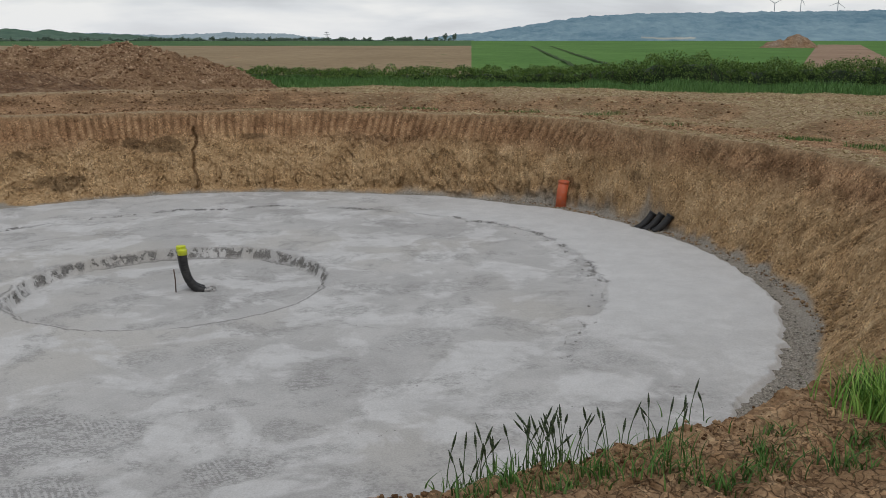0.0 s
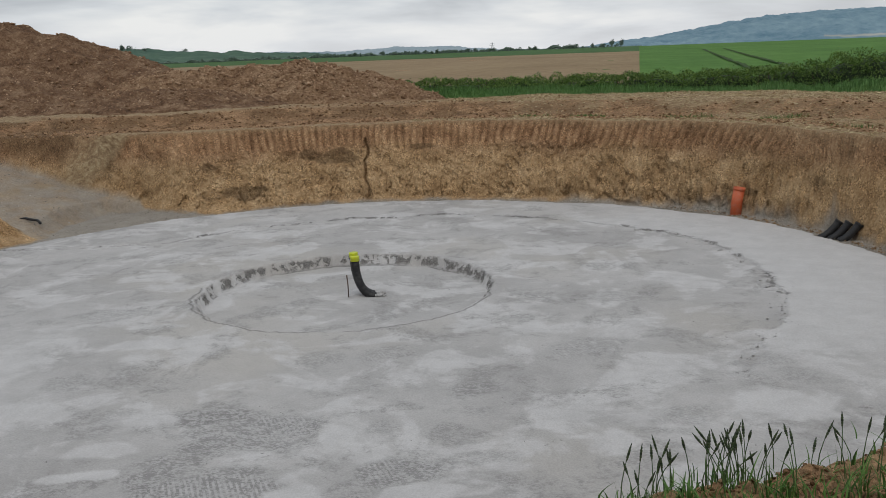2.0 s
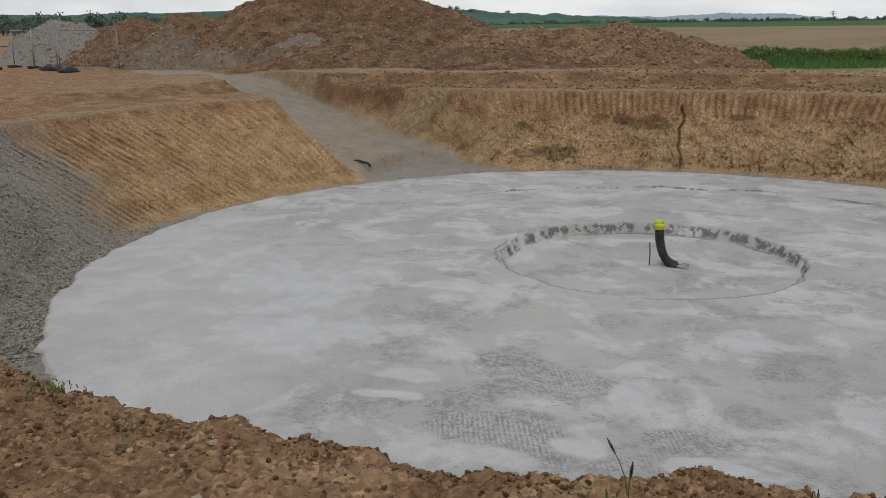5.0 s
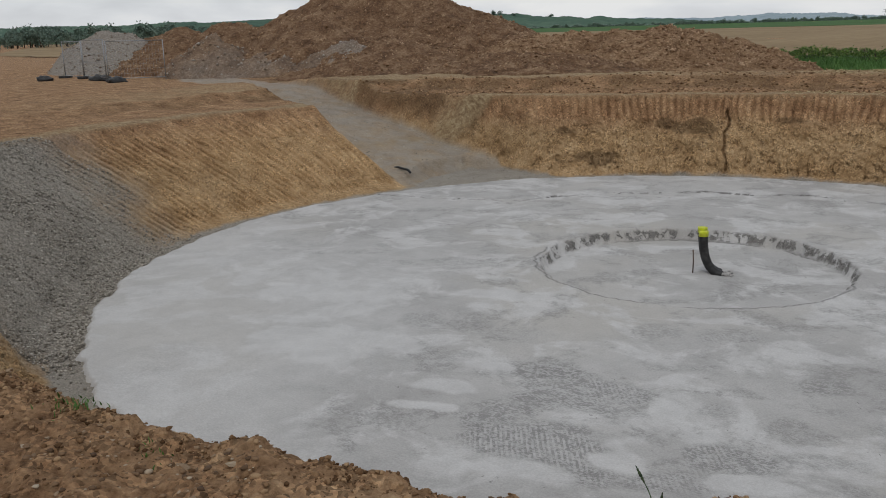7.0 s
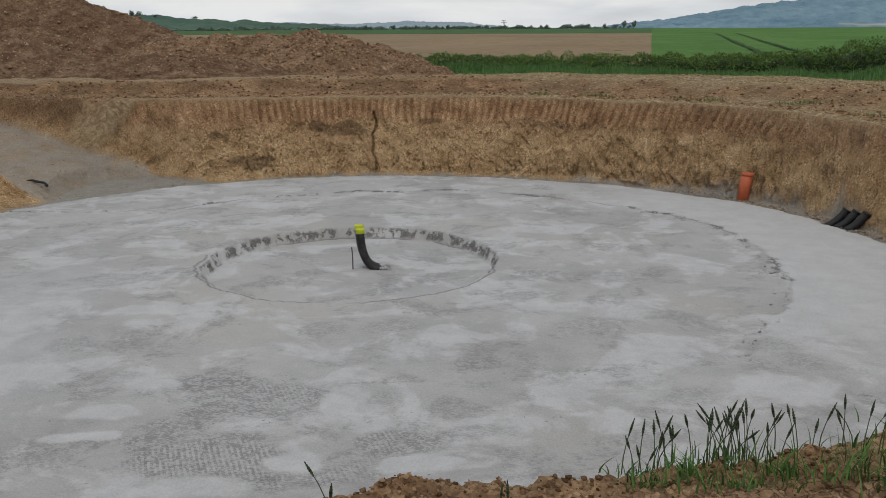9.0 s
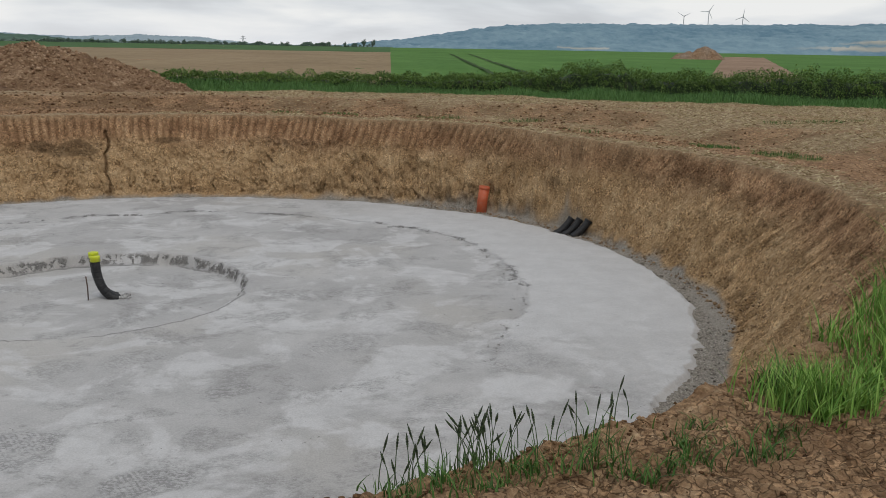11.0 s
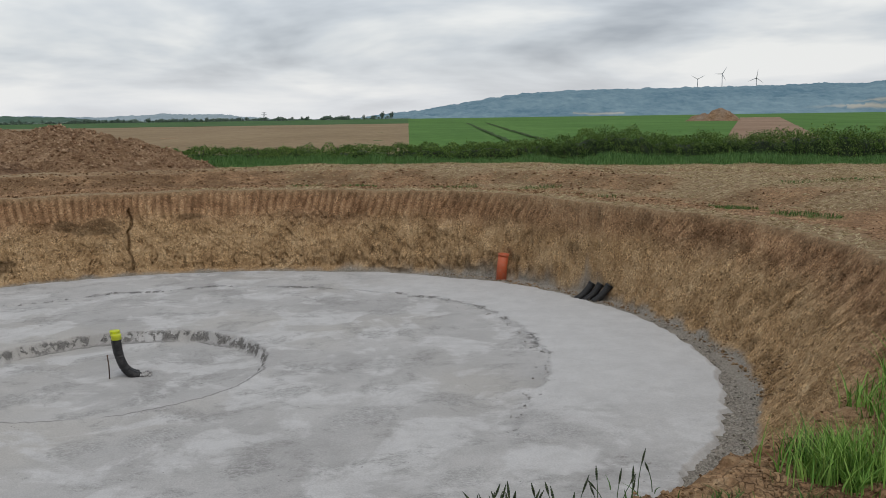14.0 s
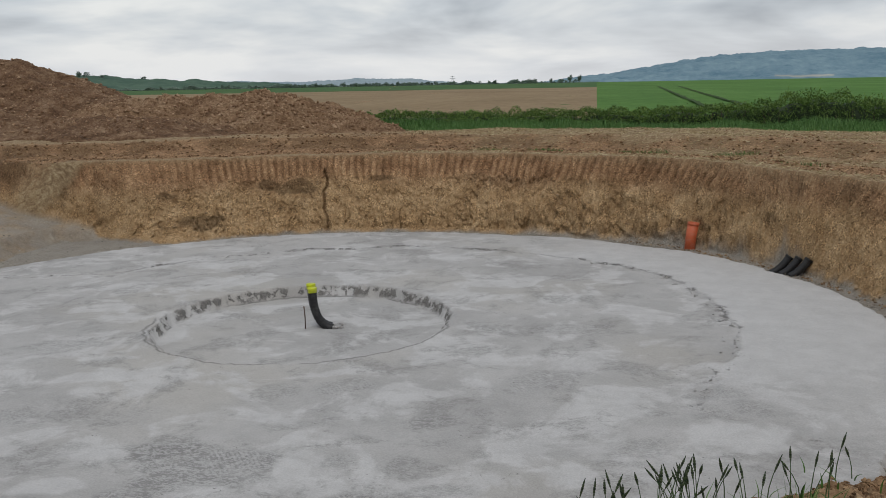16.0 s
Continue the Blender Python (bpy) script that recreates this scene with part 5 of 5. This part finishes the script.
t, r = np.radians(rng.uniform(302.5, 332, n)), 11.8 + 2.8 * rng.random(n) ** 0.9
x, y = CX + r * np.cos(t), CY + r * np.sin(t)
edge = np.degrees(t) % 360
keep = ((fbm(x * 1.4, y * 1.4, 3, 621) + 0.42 * smooth(304.5, 309, edge) - 0.12) > 0.02) & (y > 4.25 + 0.53 * (x - 2.43)) & (x > 2.98 - 0.25 * smooth(4.9, 4.6, y) + 0.1 * fbm(y * 3, y * 0, 2, 623))
x, y, edge = x[keep], y[keep], edge[keep]
h = (0.24 + 0.40 * smooth(306, 320, edge)) * (0.45 + 0.6 * rng.random(len(x)))
v, f = blades(x, y, surface_z(x, y) - 0.02, h, 0.006, 0.62, 4)
tagged(mesh_object("barley_stand", v, f, BARLEY, False), "dense stand of young green barley at the edge", "barley", kind="stuff")
# a lower clump beside it, and weeds creeping along the bare soil
x, y = 2.42 + 0.15 * rng.normal(size=750), 4.22 + 0.12 * rng.normal(size=750)
v, f = blades(x, y, surface_z(x, y) - 0.02, 0.12 + 0.24 * rng.random(750), 0.0055, 0.6, 4)
tagged(mesh_object("barley_clump", v, f, BARLEY, False), "low clump of green barley on the crest", "barley", kind="stuff")
x = rng.uniform(2.35, 4.6, 5200)
y = 4.06 + 0.53 * (x - 2.43) + 0.20 * rng.random(5200) ** 1.5 + 0.10 * fbm(x * 4, x * 0, 3, 625)
keep = fbm(x * 5, y * 5, 2, 627) > -0.12
x, y = x[keep], y[keep]
v, f = blades(x, y, surface_z(x, y) - 0.01, 0.05 + 0.06 * rng.random(len(x)), 0.011, 0.9, 3)
tagged(mesh_object("creeping_weeds", v, f, BARLEY, False), "bright low weeds along the bare cracked soil", "weeds", kind="stuff")


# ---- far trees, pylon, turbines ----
# leaf colour made paler and bluer: distance haze painted into it
CROWN = leaf_material("hazed_leaves", (0.08, 0.125, 0.10), (0.13, 0.185, 0.145), (0.19, 0.25, 0.19))


def tree_kind(seed, height, width):
    r2 = np.random.default_rng(seed)
    ob = thing("tree", (0, 0, -50), "far dark green broadleaf tree on the horizon", "tree", "trees along the horizon")
    bm = bmesh.new()
    bmesh.ops.create_cone(bm, cap_ends=True, segments=7, radius1=height * 0.035, radius2=height * 0.012, depth=height * 0.6, matrix=Matrix.Translation((0, 0, height * 0.3)))
    for k in range(4):
        a = r2.random() * 6.28
        bmesh.ops.create_cone(bm, cap_ends=False, segments=5, radius1=height * 0.014, radius2=height * 0.005, depth=height * 0.35, matrix=Matrix.Translation((math.cos(a) * height * 0.1, math.sin(a) * height * 0.1, height * 0.5)) @ Euler((math.sin(a) * -0.7, math.cos(a) * 0.7, 0)).to_matrix().to_4x4())
    part("trunk", bm, BARK.m, ob)
    n = 420
    lob = r2.normal(size=(9, 3)) * np.array([width * 0.28, width * 0.28, height * 0.16]) + np.array([0, 0, height * 0.62])
    c = lob[r2.integers(0, 9, n)] + r2.normal(size=(n, 3)) * np.array([width * 0.14, width * 0.14, height * 0.11])
    c[:, 2] = np.clip(c[:, 2], height * 0.12, height)
    s = height * (0.035 + 0.04 * r2.random(n))
    d1 = r2.normal(size=(n, 3)); d1 /= np.linalg.norm(d1, axis=1)[:, None]
    d2 = np.cross(d1, r2.normal(size=(n, 3))); d2 /= np.linalg.norm(d2, axis=1)[:, None]
    q = np.stack([c - d1 * s[:, None], c + d2 * s[:, None] * 0.7, c + d1 * s[:, None], c - d2 * s[:, None] * 0.7], 1).reshape(-1, 3)
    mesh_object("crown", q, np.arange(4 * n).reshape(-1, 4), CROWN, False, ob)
    return ob


KINDS = [tree_kind(801, 7.0, 6.5), tree_kind(802, 5.5, 6.0), tree_kind(803, 8.5, 5.0)]
r3 = random.Random(9)
spots = []
for i in range(190):
    az = r3.uniform(-27, 0.5) if i % 3 else r3.uniform(-20, -6)
    spots.append((az, r3.uniform(820, 900), r3.uniform(0.3, 0.62)))
for i in range(150):
    spots.append((r3.uniform(-64, -43), r3.uniform(300, 345), r3.uniform(0.55, 1.0)))
for az in (-31.4, -30.6, -30.2, -29.4, -27.0, -33, -2.2, 0.1, 0.7):
    spots.append((az, 900 if az > -5 else 1400, 1.0 if az > -5 else 1.5))
first = {}
for az, d, s in spots:
    k = r3.randrange(3)
    a = math.radians(az)
    x, y = d * math.sin(a), d * math.cos(a)
    z = float(ground_z(np.array(x), np.array(y))) - 0.3
    if d > 1000:
        z = 4.05 + d * math.tan(radians(np.interp(az, [-33, -27], [1.12, 0.85]))) - 3.0
    m = pose(x, y, z, 0, 0, r3.uniform(0, 360)) @ Matrix.Scale(s, 4)
    if k not in first:
        first[k] = KINDS[k]
        KINDS[k].matrix_world = m
    else:
        c = copy_thing(KINDS[k], pose(x, y, z, 0, 0, r3.uniform(0, 360)))
        c.scale = (s, s, s)

# belt of low woods along the far edge of the fields
n = 9000
az = rng.uniform(-34, 2.0, n)
tall = np.clip(1.5 + 5.0 * fbm(az * 1.7, az * 0, 4, 641), 0.25, 4.5) * smooth(2.0, -3.0, az)
d = rng.uniform(905, 960, n)
x, y = d * np.sin(np.radians(az)), d * np.cos(np.radians(az))
s = 0.45 + 0.7 * rng.random(n)
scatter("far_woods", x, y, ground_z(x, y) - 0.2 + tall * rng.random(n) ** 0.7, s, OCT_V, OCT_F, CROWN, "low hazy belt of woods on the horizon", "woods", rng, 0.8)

FAR_GREY = Mat("far_steel", 0.6)
FAR_GREY.color((0.30, 0.32, 0.34))
TURBINE = Mat("turbine_white", 0.5)
TURBINE.color((0.36, 0.39, 0.42))


def pylon(x, y, z, h):
    ob = thing("power_pylon", (x, y, z), "far grey lattice power pylon", "pylon")
    bm = bmesh.new()
    for sx, sy in ((-1, -1), (1, -1), (1, 1), (-1, 1)):
        a, b = Vector((sx * 1.3, sy * 1.3, 0)), Vector((sx * 0.25, sy * 0.25, h))
        d = b - a
        bmesh.ops.create_cone(bm, cap_ends=True, segments=4, radius1=0.16, radius2=0.12, depth=d.length, matrix=Matrix.Translation((a + b) / 2) @ d.to_track_quat("Z", "Y").to_matrix().to_4x4())
    for k in range(5):
        a, b = Vector((1.2 - k * 0.2, -1.2 + k * 0.2, h * k / 5)), Vector((-1.0 + k * 0.2, -1.0 + k * 0.2, h * (k + 1) / 5))
        d = b - a
        bmesh.ops.create_cone(bm, cap_ends=True, segments=4, radius1=0.1, radius2=0.1, depth=d.length, matrix=Matrix.Translation((a + b) / 2) @ d.to_track_quat("Z", "Y").to_matrix().to_4x4())
    part("lattice_tower", bm, FAR_GREY.m, ob)
    for zz, w in ((h * 0.75, 3.0), (h * 0.92, 2.2)):
        bm = bmesh.new()
        bmesh.ops.create_cube(bm, size=1, matrix=Matrix.Translation((0, 0, zz)) @ Matrix.Diagonal((2 * w, 0.25, 0.3, 1)))
        part("cross_arm", bm, FAR_GREY.m, ob, flat=True)


pylon(-117.1, 892, 5.2, 11.0)


def turbine(az, el_hub, dist, blade, turn):
    a = radians(az)
    hub = 4.1 + dist * math.tan(radians(el_hub))
    ob = thing("wind_turbine", (dist * math.sin(a), dist * math.cos(a), hub - 160), "far pale wind turbine standing behind the wooded ridge", "wind turbine", "wind turbines on the ridge", -az)
    bm = bmesh.new()
    bmesh.ops.create_cone(bm, cap_ends=True, segments=12, radius1=2.2, radius2=1.1, depth=160, matrix=Matrix.Translation((0, 0, 80)))
    part("tower", bm, TURBINE.m, ob)
    bm = bmesh.new()
    bmesh.ops.create_cube(bm, size=1, matrix=Matrix.Translation((0, 0.5, 160)) @ Matrix.Diagonal((2.4, 6, 2.4, 1)))
    bmesh.ops.bevel(bm, geom=bm.edges, offset=0.5, segments=2)
    nac = part("nacelle", bm, TURBINE.m, ob)
    for k in range(3):
        bm = bmesh.new()
        bmesh.ops.create_cone(bm, cap_ends=True, segments=8, radius1=1.3, radius2=0.35, depth=blade, matrix=Euler((0, radians(turn + 120 * k), 0)).to_matrix().to_4x4() @ Matrix.Translation((0, -3.2, blade / 2)) @ Matrix.Diagonal((1, 0.4, 1, 1)))
        b = part("blade", bm, TURBINE.m, ob)
        b.location = (0, 0, 160)


turbine(20.37, 2.38, 3250, 25, 62)
turbine(21.83, 2.66, 3250, 28, 32)
turbine(23.85, 2.36, 3250, 29, 8)

# ---- stones in the ground by the camera ----
STONES = []
for k in range(6):
    me = bpy.data.meshes.new("stone")
    r4 = np.random.default_rng(900 + k)
    bm = bmesh.new()
    bmesh.ops.create_icosphere(bm, subdivisions=1, radius=1.0)
    for v in bm.verts:
        n = 1 + 0.5 * (noise.noise(v.co * 1.3 + Vector((k * 7, 0, 0)))) + 0.22 * noise.noise(v.co * 3.1 + Vector((0, k * 5, 0)))
        v.co = Vector((v.co.x * n * 1.3, v.co.y * n * 0.85, v.co.z * n * 0.5))
    bm.to_mesh(me)
    bm.free()
    me.materials.append(STONE.m)
    STONES.append(me)
ground = bpy.data.objects["ground"]
r5 = random.Random(12)
made = 0
while made < 290:
    t, r = radians(r5.uniform(246, 280)), 12.2 + 2.3 * r5.random() ** 0.7
    x, y = CX + r * math.cos(t), CY + r * math.sin(t)
    if math.degrees(t) > 262 and r5.random() < 0.6 or math.hypot(x, y) < 0.6:
        continue
    s = 0.010 + 0.030 * r5.random() ** 2.5
    ob = new("stone", STONES[r5.randrange(6)])
    ob.matrix_world = pose(x, y, float(surface_z(x, y)) + s * 0.1, r5.uniform(-15, 15), r5.uniform(-15, 15), r5.uniform(0, 360)) @ Matrix.Scale(s, 4)
    ob.parent = ground
    made += 1

x, y = polar_points(9000, 244, 292, 12.05, 14.4, 0.9)
keep = (fbm(x * 0.9, y * 0.9, 3, 951) > -0.08 + 0.3 * smooth(262, 284, np.degrees(np.arctan2(y - CY, x - CX)) % 360)) & (np.hypot(x, y) > 0.5)
x, y = x[keep], y[keep]
s = 0.005 + 0.017 * rng.random(len(x)) ** 3
PEBBLE = Mat("pebble", 0.85, 0.3)
PEBBLE.color(PEBBLE.ramp(PEBBLE.island(), (0.0, (0.08, 0.046, 0.025)), (0.55, (0.22, 0.135, 0.075)), (0.85, (0.33, 0.235, 0.15)), (1.0, (0.46, 0.385, 0.29))))
scatter("pebbles", x, y, surface_z(x, y) + s * 0.1, s, ICO_V, ICO_F, PEBBLE.m, "small tan and grey pebbles in the soil", "pebble", rng, 0.5, False, None, 0.9)

# odds and ends
stick = thing("wooden_peg", (CX + 11.9 * math.cos(radians(263.5)), CY + 11.9 * math.sin(radians(263.5)), 2.12), "short pale wooden peg lying on the soil", "peg", rz=-50)
part("peg_body", tube([(-0.13, 0, 0.03), (0.13, 0, 0.05)], 0.018, 8), WOOD.m, stick)
hose = thing("hose_scrap", (-14.6, 19.2, float(ground_z(np.array(-14.6), np.array(19.2))) + 0.03), "scrap of black hose lying at the ramp foot", "hose")
part("hose_body", tube([(-0.5, 0.25, 0.0), (-0.25, 0.3, 0.05), (0.0, 0.1, 0.06), (0.2, 0.15, 0.02), (0.45, -0.1, 0.0)], 0.035, 8), BLACK, hose)
for k, (x, y, l) in enumerate(((-39.6, 27.3, 1.3), (-37.2, 26.6, 0.9), (-43.0, 26.4, 0.8))):
    sheet_ob = thing("black_foil_bundle", (x, y, float(ground_z(np.array(x), np.array(y)))), "crumpled black plastic foil bundle on the ground", "foil", "foil bundles by the fence")
    bm = bmesh.new()
    bmesh.ops.create_icosphere(bm, subdivisions=3, radius=1.0)
    for v in bm.verts:
        q = 1 + 0.45 * noise.noise(v.co * 2.1 + Vector((k * 9, 0, 0)))
        v.co = Vector((v.co.x * l * 0.6 * q, v.co.y * 0.35 * q, max(-0.05, v.co.z * 0.22 * q + 0.08)))
    part("foil", bm, BLACK, sheet_ob)
